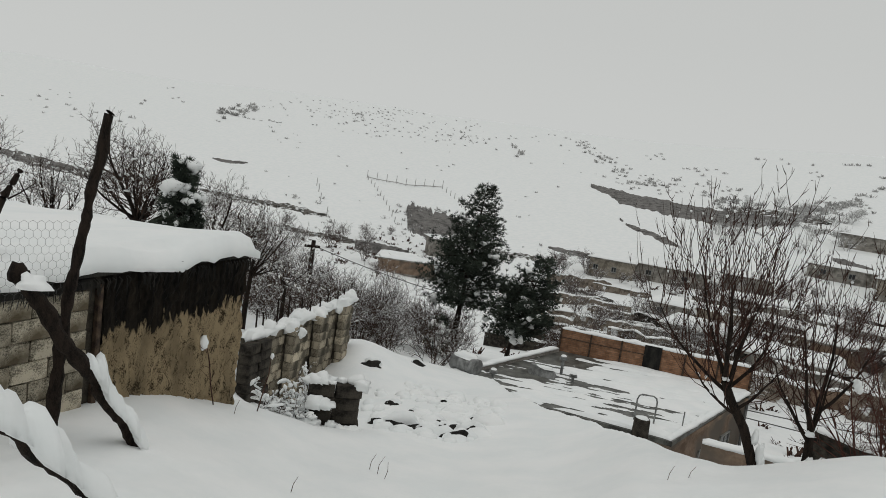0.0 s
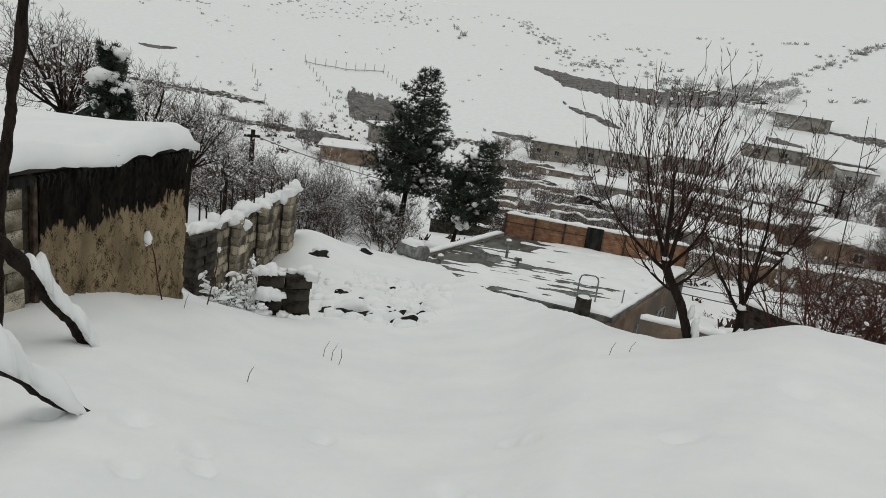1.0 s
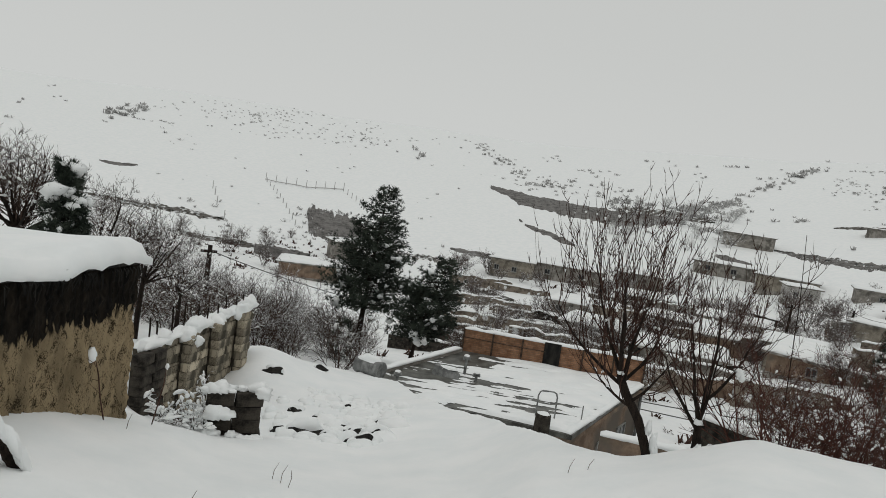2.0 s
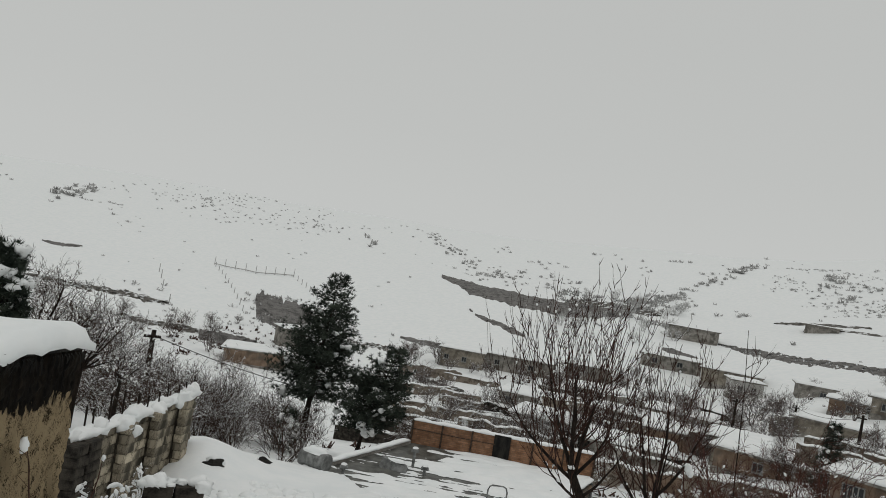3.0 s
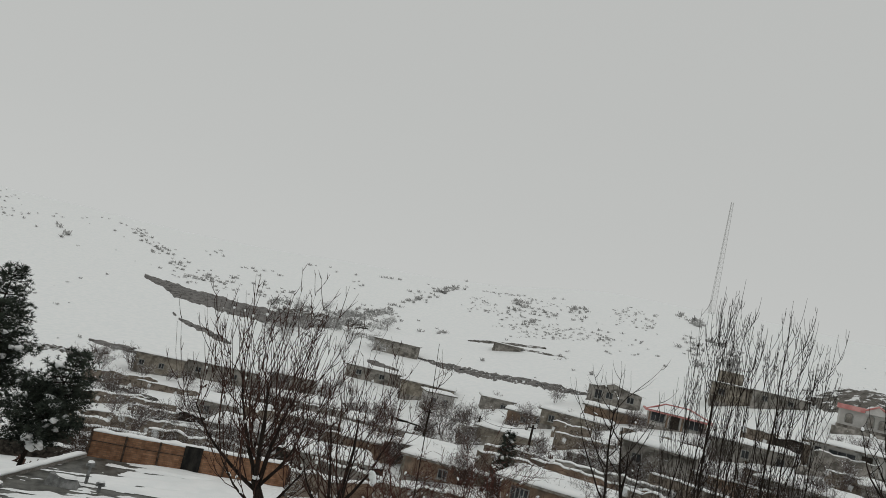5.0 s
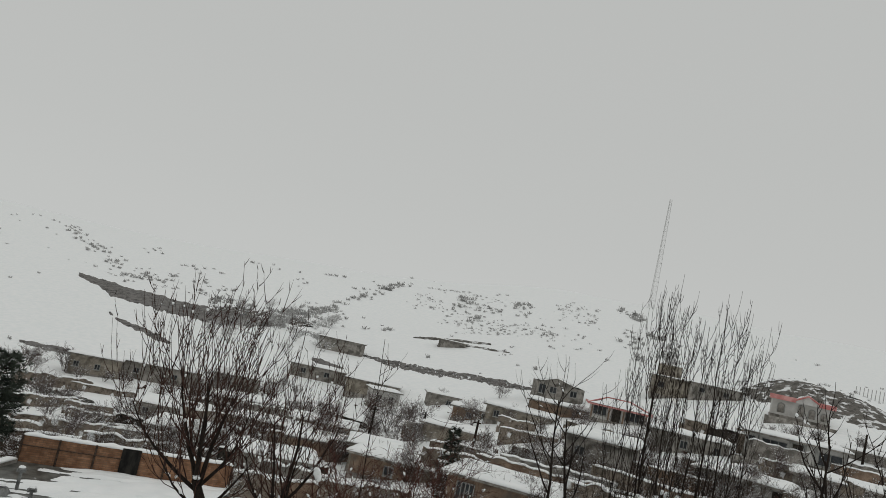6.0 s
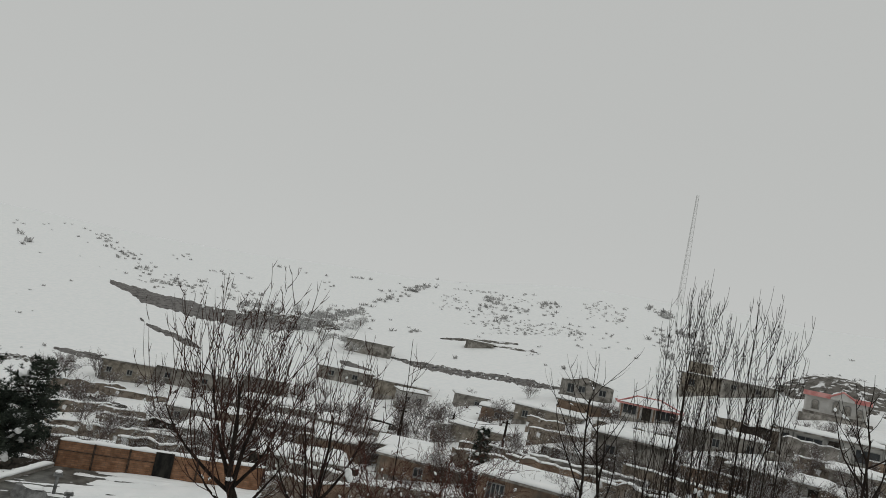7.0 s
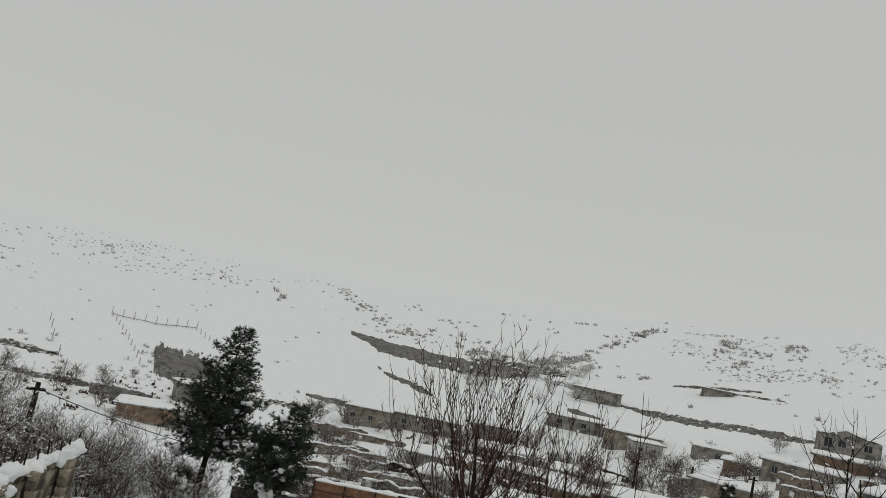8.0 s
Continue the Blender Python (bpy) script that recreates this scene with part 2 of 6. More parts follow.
def snow_slab(x0, y0, x1, y1, z, thick, seed, step=0.25, over=0.08, wave=0.35):
    """Snow on a flat top: rounded rim, uneven height, ragged overhang."""
    nx, ny = max(3, min(70, int((x1 - x0) / step))), max(3, min(70, int((y1 - y0) / step)))
    v, f = [], []
    for j in range(ny + 1):
        for i in range(nx + 1):
            a, b = i / nx, j / ny
            x, y = x0 - over + (x1 - x0 + 2 * over) * a, y0 - over + (y1 - y0 + 2 * over) * b
            edge = min(a * (x1 - x0), (1 - a) * (x1 - x0), b * (y1 - y0), (1 - b) * (y1 - y0))
            r = min(1.0, edge / (thick * 1.1 + 0.01))
            h = thick * (0.35 + 0.65 * math.sqrt(max(0.0, 1 - (1 - r) ** 2)))
            h *= 1 + wave * noise.noise(Vector((x * 0.9 + seed * 7, y * 0.9, seed)))
            if edge < 0.01:
                j1 = noise.noise(Vector((x * 3 + seed, y * 3, 2.0))) * over * 0.9
                x += j1 * (1 if a > 0.5 else -1) * (a in (0, 1))
                y += j1 * (1 if b > 0.5 else -1) * (b in (0, 1))
            v.append((x, y, z + h))
    w = nx + 1
    f = [(j * w + i, j * w + i + 1, (j + 1) * w + i + 1, (j + 1) * w + i) for j in range(ny) for i in range(nx)]
    rim = [i for i in range(w)] + [j * w + nx for j in range(1, ny + 1)] + [ny * w + i for i in range(nx - 1, -1, -1)] + [j * w for j in range(ny - 1, 0, -1)]
    k = len(v)
    for i in rim:
        x, y, _ = v[i]
        v.append((x, y, z - over * 0.8 * abs(noise.noise(Vector((x * 4, y * 4, seed + 5.0))))))
    n = len(rim)
    f += [(rim[(i + 1) % n], rim[i], k + i, k + (i + 1) % n) for i in range(n)]
    f.append(tuple(k + i for i in range(n - 1, -1, -1)))
    return v, f


def snow_ridge(length, half, height, seed, step=0.11, wave=0.45):
    """A continuous uneven roll of snow along x on top of a wall; ends closed."""
    n, m = max(4, int(length / step)), 8
    v = []
    for i in range(n + 1):
        x = length * i / n
        k = 1 + wave * noise.noise(Vector((x * 1.9, seed, 0))) + 0.5 * wave * noise.noise(Vector((x * 5.0, seed, 4)))
        end = min(1.0, 0.35 + 3.0 * min(i, n - i) / n * length)
        sway = 0.35 * half * noise.noise(Vector((x * 1.3, seed, 8)))
        for q in range(m):
            a = math.pi * q / (m - 1)
            droop = -0.35 * height * max(0.0, noise.noise(Vector((x * 3.5, seed + q // 4 * 5.0, 2)))) if q in (0, m - 1) else 0.0
            v.append((x, sway + half * (0.9 + 0.25 * k * end) * math.cos(a), height * k * end * math.sin(a) ** 0.8 + droop - 0.01))
    f = [(i * m + q + 1, i * m + q, (i + 1) * m + q, (i + 1) * m + q + 1) for i in range(n) for q in range(m - 1)]
    f += [(i * m, i * m + m - 1, (i + 1) * m + m - 1, (i + 1) * m) for i in range(n)]
    f += [tuple(range(m)), tuple(n * m + q for q in range(m - 1, -1, -1))]
    return v, f


def smooth01(a, b, x):
    t = max(0.0, min(1.0, (x - a) / (b - a)))
    return t * t * (3 - 2 * t)


def lerp_table(table, x, soft=False):
    if x <= table[0][0]:
        return table[0][1:]
    for p, q in zip(table, table[1:]):
        if x <= q[0]:
            t = (x - p[0]) / (q[0] - p[0])
            t = 0.5 * t + 0.5 * t * t * (3 - 2 * t) if soft else t
            return tuple(a + (b - a) * t for a, b in zip(p[1:], q[1:]))
    return table[-1][1:]


# ---- lie of the land ----
# crest of the bank on which the camera stands: bearing, distance, height
CREST = [(-60, 26, -3.6), (-25, 26, -4.2), (-8, 25, -5.6), (3, 23.5, -5.62), (10, 15, -3.55), (18, 9.3, -1.75), (23, 8.2, -1.40), (33, 8.6, -0.95), (60, 9.0, -0.8)]
# valley and far slope: bearing, then the height at each of the distances below
RINGS = (26, 35, 50, 70, 90, 110, 125, 145, 170, 210, 260, 320, 420)
LAND = [
    (-22, -5, -6.5, -9, -12, -14, -14.5, -13.5, -11.0, -7.0, -1.5, 3.5, 12, 14),
    (0, -7, -8.2, -12, -15, -15.6, -15.2, -14.3, -10.6, -7.4, -0.4, 7.0, 14, 15),
    (15, -8.6, -9.2, -11.8, -13.6, -14.2, -13.9, -12.0, -8.6, -4.6, 0.4, 8.0, 14, 16),
    (31, -8.8, -9.2, -10.2, -11.6, -12.4, -12.6, -11.4, -7.4, -4.0, 1.6, 14.3, 19, 22),
    (46, -8.4, -8.2, -7.8, -7.2, -6.4, -5.2, -3.6, -0.6, 3.2, 10.5, 20, 30, 34),
    (62, -7.6, -7.0, -5.6, -4.2, -2.4, -0.3, 1.5, 3.5, 6.0, 11.5, 20, 30, 34),
]


PRINTS = [(-1.02, 4.32, 0.085), (-0.93, 4.05, 0.08), (-2.0, 4.4, 0.09), (-1.25, 3.72, 0.085), (-0.28, 5.1, 0.09), (1.17, 5.05, 0.08), (1.28, 4.92, 0.08), (3.45, 5.15, 0.15), (-1.5, 4.6, 0.12), (0.6, 4.1, 0.1), (2.2, 4.4, 0.12)]


def land(x, y):
    """Height of the snow at a place of the plan."""
    r, az = math.hypot(x, y), math.degrees(math.atan2(x, y))
    rc, zc = lerp_table(CREST, az, True)
    near = zc * (min(r, rc) / rc) ** 0.85
    if r > rc:
        near = zc - (r - rc) * 0.10
    row = lerp_table(LAND, az)
    if r <= RINGS[0]:
        far = row[0]
    else:
        far = row[-1]
        for i in range(len(RINGS) - 1):
            if r <= RINGS[i + 1]:
                t = (r - RINGS[i]) / (RINGS[i + 1] - RINGS[i])
                far = row[i] + (row[i + 1] - row[i]) * t
                break
    t = smooth01(rc, rc + 9.0 - 4.0 * (1 - smooth01(4, 14, az)), r)
    z = near * (1 - t) + far * t
    # hollow below the lip by the garden wall
    z -= 0.85 * math.exp(-((az + 11) / 7.0) ** 2) * smooth01(10.2, 13.0, r) * (1 - smooth01(16.5, 21, r))
    # rounded lip before the shed, and the heap against the garden wall's end
    z += 0.16 * math.exp(-((r - 8.7) / 1.3) ** 2) * smooth01(-30, -20, az) * (1 - smooth01(-12, -5, az))
    z += 0.62 * math.exp(-((az + 5.2) / 3.6) ** 2 - ((r - 20.2) / 2.8) ** 2)
    back = smooth01(80, 140, abs(az - 10))
    z = z * (1 - back) + back * (0.02 * r)
    k = Vector((x, y, 0))
    z += 0.018 * min(1.0, r / 4) * noise.noise(k * 3.3) * (1 - smooth01(30, 60, r))
    z += 0.10 * min(1.0, r / 6) * noise.noise(k * 0.35) + 0.03 * min(1, r / 3) * noise.noise(k * 1.3)
    z += min(1.0, max(0.0, (r - 30) / 60)) * (0.35 * noise.noise(k * 0.045) + 0.2 * noise.noise(k * 0.16))
    z += min(1.0, max(0.0, (r - 140) / 120)) * 1.6 * noise.noise(k * 0.02)
    # old footprints, half filled
    for fx, fy, fr in PRINTS:
        q = ((x - fx) ** 2 + (y - fy) ** 2) / fr ** 2
        if q < 9:
            z += -0.085 * math.exp(-q) + 0.02 * math.exp(-(q - 2.2) ** 2)
    # hillock behind the pink-roofed house
    z += 4.2 * math.exp(-(((az - 63) / 6.5) ** 2 + ((r - 134) / 11) ** 2))
    return z


def spot(az, r, lift=0.0):
    a = radians(az)
    x, y = r * math.sin(a), r * math.cos(a)
    return (x, y, land(x, y) + lift)


bearings = [-180 + 4 * i for i in range(33)] + [-48 + 0.42 * i for i in range(305)] + [80.5 + 4 * i for i in range(25)]
reaches = [0.5 * 1.0150 ** i for i in range(490)]
reaches = [r for r in reaches if r < 640] + [760, 950, 1300, 2000]
gv, gf = [(0, 0, land(0.001, 0.001))], []
for r in reaches:
    for a in bearings:
        gv.append((r * math.sin(radians(a)), r * math.cos(radians(a)), 0))
gv = [(x, y, land(x, y + 1e-6)) for x, y, z in gv]
nb = len(bearings)
for i in range(nb):
    gf.append((0, 1 + (i + 1) % nb, 1 + i))
for j in range(len(reaches) - 1):
    for i in range(nb):
        q = (i + 1) % nb
        gf.append((1 + j * nb + i, 1 + j * nb + q, 1 + (j + 1) * nb + q, 1 + (j + 1) * nb + i))
ground = part("ground", (gv, gf), snow, smooth=True)
tagged(ground, "deep snow over a bank, a valley and a hillside", "snow", kind="structure")


def mud_wall_material():
    """Straw-and-mud plaster; meltwater from the roof has soaked its upper part in ragged streaks."""
    m = mud.copy()
    m.name = "soaked_mud_plaster"
    nt = m.node_tree
    b = nt.nodes["Principled BSDF"]
    old = b.inputs["Base Color"].links[0].from_socket
    tc = nt.nodes.new("ShaderNodeTexCoord")
    mp = nt.nodes.new("ShaderNodeMapping")
    mp.inputs["Scale"].default_value = (15, 15, 1.3)
    nt.links.new(tc.outputs["Object"], mp.inputs[0])
    n = nt.nodes.new("ShaderNodeTexNoise")
    n.inputs["Scale"].default_value, n.inputs["Detail"].default_value = 1.0, 5
    nt.links.new(mp.outputs[0], n.inputs[0])
    big = nt.nodes.new("ShaderNodeTexNoise")
    big.inputs["Scale"].default_value = 1.3
    nt.links.new(tc.outputs["Object"], big.inputs[0])
    sep = nt.nodes.new("ShaderNodeSeparateXYZ")
    nt.links.new(tc.outputs["Object"], sep.inputs[0])
    a1 = nt.nodes.new("ShaderNodeMath")
    a1.operation = "MULTIPLY_ADD"
    nt.links.new(n.outputs[0], a1.inputs[0])
    a1.inputs[1].default_value = 0.8
    nt.links.new(sep.outputs["Z"], a1.inputs[2])
    a2 = nt.nodes.new("ShaderNodeMath")
    a2.operation = "MULTIPLY_ADD"
    nt.links.new(big.outputs[0], a2.inputs[0])
    a2.inputs[1].default_value = 0.55
    nt.links.new(a1.outputs[0], a2.inputs[2])
    cut = nt.nodes.new("ShaderNodeMapRange")
    cut.inputs["From Min"].default_value, cut.inputs["From Max"].default_value = 0.02, 0.09
    nt.links.new(a2.outputs[0], cut.inputs[0])
    mix = nt.nodes.new("ShaderNodeMixRGB")
    nt.links.new(cut.outputs[0], mix.inputs[0])
    nt.links.new(old, mix.inputs[1])
    tone = nt.nodes.new("ShaderNodeValToRGB")
    tone.color_ramp.elements[0].position, tone.color_ramp.elements[0].color = 0.42, (0.006, 0.0055, 0.005, 1)
    tone.color_ramp.elements[1].position, tone.color_ramp.elements[1].color = 0.80, (0.040, 0.031, 0.022, 1)
    nt.links.new(n.outputs[0], tone.inputs[0])
    nt.links.new(tone.outputs[0], mix.inputs[2])
    nt.links.new(mix.outputs[0], b.inputs["Base Color"])
    return m


def rough_sheet(length, z0, z1, amp, seed, step=0.03):
    """An upright uneven wall face along x, facing -y."""
    nx, nz = int(length / step), int((z1 - z0) / step)
    v = []
    for j in range(nz + 1):
        for i in range(nx + 1):
            x, z = length * i / nx, z0 + (z1 - z0) * j / nz
            y = amp * (noise.noise(Vector((x * 2.2, seed, z * 2.2))) + 0.7 * noise.noise(Vector((x * 9, seed + 3, z * 4))) + 0.9 * noise.noise(Vector((x * 21, seed + 3, z * 12))))
            v.append((x, y, z))
    w = nx + 1
    return v, [(j * w + i, j * w + i + 1, (j + 1) * w + i + 1, (j + 1) * w + i) for j in range(nz) for i in range(nx)]


def worn_block(w, d, h, seed):
    """A hollow-core concrete block's outer shape with knocked corners."""
    v, f = box(-w / 2, -d / 2, 0, w / 2, d / 2, h, 0.014)
    rnd = random.Random(seed)
    return [(x + rnd.uniform(-0.006, 0.006), y + rnd.uniform(-0.006, 0.006), z + rnd.uniform(-0.005, 0.005)) for x, y, z in v], f


block_meshes = [mesh_from("block", *worn_block(0.385, 0.2, 0.188, i), block_mat) for i in range(5)]
half_meshes = [mesh_from("half_block", *worn_block(0.185, 0.2, 0.188, i + 9), block_mat) for i in range(3)]


def piece(name, mesh, parent, x, y, z, turn=0.0, tip=0.0):
    ob = new(name, mesh)
    ob.parent = parent
    ob.matrix_basis = pose(x, y, z, tip, 0, turn)
    return ob


# ---- shed with a mud-plastered wall ----
shed = thing("shed", (-4.95, 3.40, -0.14), "low shed with block and mud-plastered wall under thick snow", "shed", turn=66.9)
SHED_L, SHED_D = 6.42, 4.3
part("wall", box(0.0, 0.06, -3.2, SHED_L, 0.3, 0.0), mortar, shed, "mortar core of the wall")
part("back_wall", box(0.0, SHED_D - 0.3, -3.4, SHED_L, SHED_D, -0.22), mud, shed)
part("end_wall", box(SHED_L - 0.28, 0.31, -3.4, SHED_L - 0.02, SHED_D - 0.31, -0.02), mud, shed, "mud-plastered end wall")
part("end_wall", box(0.0, 0.31, -3.2, 0.28, SHED_D - 0.31, -0.02), mud, shed)
BLOCK_END = 4.22
plaster = part("plaster", rough_sheet(SHED_L - BLOCK_END, -2.6, 0.0, 0.042, 4, 0.025), mud_wall_material(), shed, "mud plaster soaked black under the eaves", True, pose(BLOCK_END, 0.0, 0))
part("corner_post", box(BLOCK_END - 0.085, -0.02, -2.2, BLOCK_END - 0.03, 0.055, -0.1, 0.012), rust, shed, "dark timber post at the end of the blocks")
roof = part("roof", ([(-0.1, -0.07, 0.0), (SHED_L + 0.06, -0.07, 0.0), (SHED_L + 0.06, SHED_D + 0.1, -0.24), (-0.1, SHED_D + 0.1, -0.24),
                      (-0.1, -0.07, 0.05), (SHED_L + 0.06, -0.07, 0.05), (SHED_L + 0.06, SHED_D + 0.1, -0.19), (-0.1, SHED_D + 0.1, -0.19)],
                     [(3, 2, 1, 0), (4, 5, 6, 7), (0, 1, 5, 4), (1, 2, 6, 5), (2, 3, 7, 6), (3, 0, 4, 7)]), wet, shed, "wet black earth roof edge")
cap = snow_slab(-0.1, -0.04, SHED_L + 0.05, SHED_D + 0.05, 0.035, 0.24, 3, 0.09, 0.05, 0.3)
cap = ([(x, y, z - 0.055 * max(0, y) + (0.08 * noise.noise(Vector((x * 1.1, 0, 4))) + 0.05 * noise.noise(Vector((x * 4.5, 3, 4))) - 0.02 if y < 0.22 else 0)) for x, y, z in cap[0]], cap[1])
part("snow", cap, snow, roof, "thick snow with a ragged drooping rim", True)
# frayed felt and straw along the roof's edge
fv = []
rnd = random.Random(5)
for i in range(150):
    x = rnd.uniform(2.0, SHED_L)
    fv.append(tube([(x, -0.06, -0.03), (x + rnd.uniform(-0.03, 0.03), -0.09, -0.06), (x + rnd.uniform(-0.05, 0.05), -0.08, -0.09 - rnd.random() * 0.14)], [0.009, 0.007, 0.003], 3))
tagged(part("straw", join(*fv), wet, roof, "wet black straw hanging from the edge"), kind="stuff")
k = 0
for c in range(13):
    z = -0.125 - 0.2 * (c + 1)
    x = 0.2 - 0.2 * (c % 2)
    while x + 0.4 < BLOCK_END - 0.1:
        piece("block", block_meshes[k % 5], shed, x + 0.2, 0.06 + rnd.uniform(-0.012, 0.012), z, rnd.choice((0, 180)) + rnd.uniform(-1, 1))
        x += 0.4
        k += 1
    if BLOCK_END - 0.14 - x > 0.19:
        piece("half_block", half_meshes[k % 3], shed, x + 0.1, 0.06, z)
part("lintel", box(0.1, -0.05, -0.12, BLOCK_END - 0.14, 0.055, -0.02, 0.02), wet, shed, "soot-dark beam over the blocks")


# ---- props, poles and netting by the shed ----
def log_thing(name, pts, radii, label, snow_from=None, snow_to=None, snow_w=1.5, mat=bark, seed=1, lift=0.15):
    base = pts[0]
    ob = thing(name, base, label, "pole")
    local = [Vector(p) - Vector(base) for p in pts]
    fine, rr = [], []
    for i in range(len(local) - 1):
        for s in range(16):
            t = s / 16
            p = local[i].lerp(local[i + 1], t)
            fine.append(p + 0.6 * radii[i] * noise.noise_vector(p * 3 + Vector((seed, 0, 0))))
            rr.append((radii[i] + (radii[i + 1] - radii[i]) * t) * (1 + 0.5 * noise.noise(p * 6 + Vector((0, seed, 0))) + 0.28 * noise.noise(p * 17 + Vector((seed, 0, 0)))))
    fine.append(local[-1])
    rr.append(radii[-1])
    part("trunk", tube(fine, rr, 9), mat, ob, "", True)
    if snow_from is not None:
        n = len(fine)
        a, b = int(n * snow_from), int(n * snow_to)
        v, f = [], []
        m = 8
        for i in range(a, b):
            t = (i - a) / max(1, b - a - 1)
            grow = math.sqrt(max(0.02, 1 - (2 * t - 1) ** 6)) * (1 + 0.3 * noise.noise(fine[i] * 4) + 0.22 * noise.noise(fine[i] * 13))
            d = (fine[min(i + 1, n - 1)] - fine[max(i - 1, 0)]).normalized()
            side = d.cross(Vector((0, 0, 1))).normalized()
            for q in range(m):
                ang = math.pi * q / (m - 1)
                w, h = rr[i] * snow_w * grow, rr[i] * snow_w * 1.5 * grow
                edge = rr[i] * 0.55 * noise.noise(fine[i] * 14 + Vector((q // 4 * 3.0, 0, 0))) if q in (0, m - 1) else 0
                v.append(tuple(fine[i] + side * (w * math.cos(ang)) + Vector((0, 0, rr[i] * lift + h * math.sin(ang) + edge))))
        c = b - a
        for i in range(c - 1):
            for q in range(m - 1):
                f.append((i * m + q, i * m + q + 1, (i + 1) * m + q + 1, (i + 1) * m + q))
            f.append((i * m + m - 1, i * m, (i + 1) * m, (i + 1) * m + m - 1))
        f.append(tuple(range(m)))
        f.append(tuple((c - 1) * m + q for q in range(m - 1, -1, -1)))
        part("snow", (v, f), snow, ob, "ridge of snow along the top", True)
    return ob


log_thing("post", [(-3.11, 6.00, -1.6), (-3.07, 6.05, -0.3), (-3.0, 6.1, 0.4), (-2.93, 6.14, 1.0), (-2.86, 6.16, 1.47)], [0.055, 0.05, 0.046, 0.044, 0.04], "leaning dark wooden post by the shed wall", seed=2)
foot = Vector(spot(-20.6, 6.75)) - Vector((0, 0, 0.12))
head = Vector((-3.12, 5.47, 0.19))
log_thing("prop", [tuple(foot.lerp(head, t)) for t in (0, 0.33, 0.66, 1)], [0.06, 0.06, 0.058, 0.066], "charred wooden prop leaning on the fence, snow along it", 0.0, 0.56, 2.5, bark, 3)
foot = Vector(spot(-21.6, 4.95)) - Vector((0, 0, 0.05))
head = Vector((-2.75, 3.0, 0.80))
log_thing("fallen_log", [tuple(foot.lerp(head, t)) for t in (0, 0.33, 0.66, 1)], [0.045, 0.052, 0.056, 0.056], "slanting log buried under a thick roll of snow", 0.0, 1.0, 2.9, bark, 5, -0.75)
log_thing("stick", [(-4.05, 6.3, 0.0), (-3.9, 6.42, 0.52), (-3.76, 6.49, 0.86)], [0.04, 0.036, 0.03], "short dark fence stake above the shed roof", seed=7)
knot = thing("stump", (-3.14, 5.46, 0.2), "sawn dark end of the prop with a snow tuft", "wood")
part("knot", lump(0, 0, 0, 0.07, 0.07, 0.09, 3, 10, 6, 0.3, False), bark, knot, "", True)
part("snow", lump(0.13, -0.02, -0.09, 0.13, 0.1, 0.11, 8, 10, 5, 0.5), snow, knot, "", True)

# hexagonal wire netting on the line of the posts
net = thing("chicken_wire", (-3.95, 4.45, -0.12), "rusty hexagonal wire netting strung between posts", "fence", turn=66.0)
cell, edges = 0.075, []
for j in range(11):
    for i in range(31):
        x, z = i * cell + (j % 2) * cell / 2, j * cell * 0.86
        if x > 2.0 + 0.1 * noise.noise(Vector((0, 0, z * 5))):
            continue
        edges += [((x, z), (x + cell / 2, z + cell * 0.28)), ((x + cell / 2, z + cell * 0.28), (x + cell, z)), ((x, z), (x, z - cell * 0.58))]
nv = []
for (x0, z0), (x1, z1) in edges:
    def sag(x, z):
        return (x + 0.02 * noise.noise(Vector((x * 3, z * 3, 1))), 0.07 * noise.noise(Vector((x, z, 7))), z + 0.05 * noise.noise(Vector((x * 1.5, 2, z))))
    nv.append(tube([sag(x0, z0), sag(x1, z1)], 0.0012, 3, False))
part("netting", join(*nv), wire_mat, net)


def stalk(base, top, label, head=0.0, seed=0, kinks=3):
    ob = thing("dry_stalk", base, label, "plant", "dry stalks in the snow")
    rnd = random.Random(seed)
    d = Vector(top) - Vector(base)
    main = [Vector((0, 0, -0.1))] + [d * (i / kinks) + Vector((rnd.uniform(-0.02, 0.02), 0, 0)) for i in range(1, kinks + 1)]
    shapes = [tube(main, [0.008 if kinks > 2 else 0.0035] * kinks + [0.002], 4)]
    for i in range(6 if kinks > 2 else 0):
        p = d * rnd.uniform(0.35, 0.95)
        shapes.append(tube([p, p + Vector((rnd.uniform(-0.16, 0.16), rnd.uniform(-0.1, 0.1), rnd.uniform(0.02, 0.14)))], [0.004, 0.002], 3))
    part("stem", join(*shapes), twig, ob)
    if head:
        part("snow", lump(d.x - 0.01, d.y, d.z - head * 0.5, head * 0.8, head * 0.7, head * 1.3, seed, 10, 7, 0.45, False), snow, ob, "tuft of snow on its head", True)
    return ob


b0 = spot(-16.0, 9.0)
stalk(b0, (b0[0] - 0.2, b0[1], b0[2] + 0.80), "thin dry stalk topped with a tuft of snow", 0.07, 1)
b0 = spot(-12.9, 9.6)
stalk(b0, (b0[0] + 0.15, b0[1], b0[2] + 0.78), "bent dry weed with frosted seed heads", 0.03, 2)
for i, (az, r, h) in enumerate(((-14.6, 8.8, 0.18), (-9.6, 6.6, 0.16), (-3.5, 8.2, 0.2), (-2.8, 8.0, 0.22), (-2.3, 7.8, 0.2), (19.6, 7.6, 0.16), (21.0, 7.7, 0.13))):
    b0 = spot(az, r)
    stalk(b0, (b0[0] + 0.06, b0[1], b0[2] + h), "short dry stem poking out of the snow", 0, 11 + i, 2)

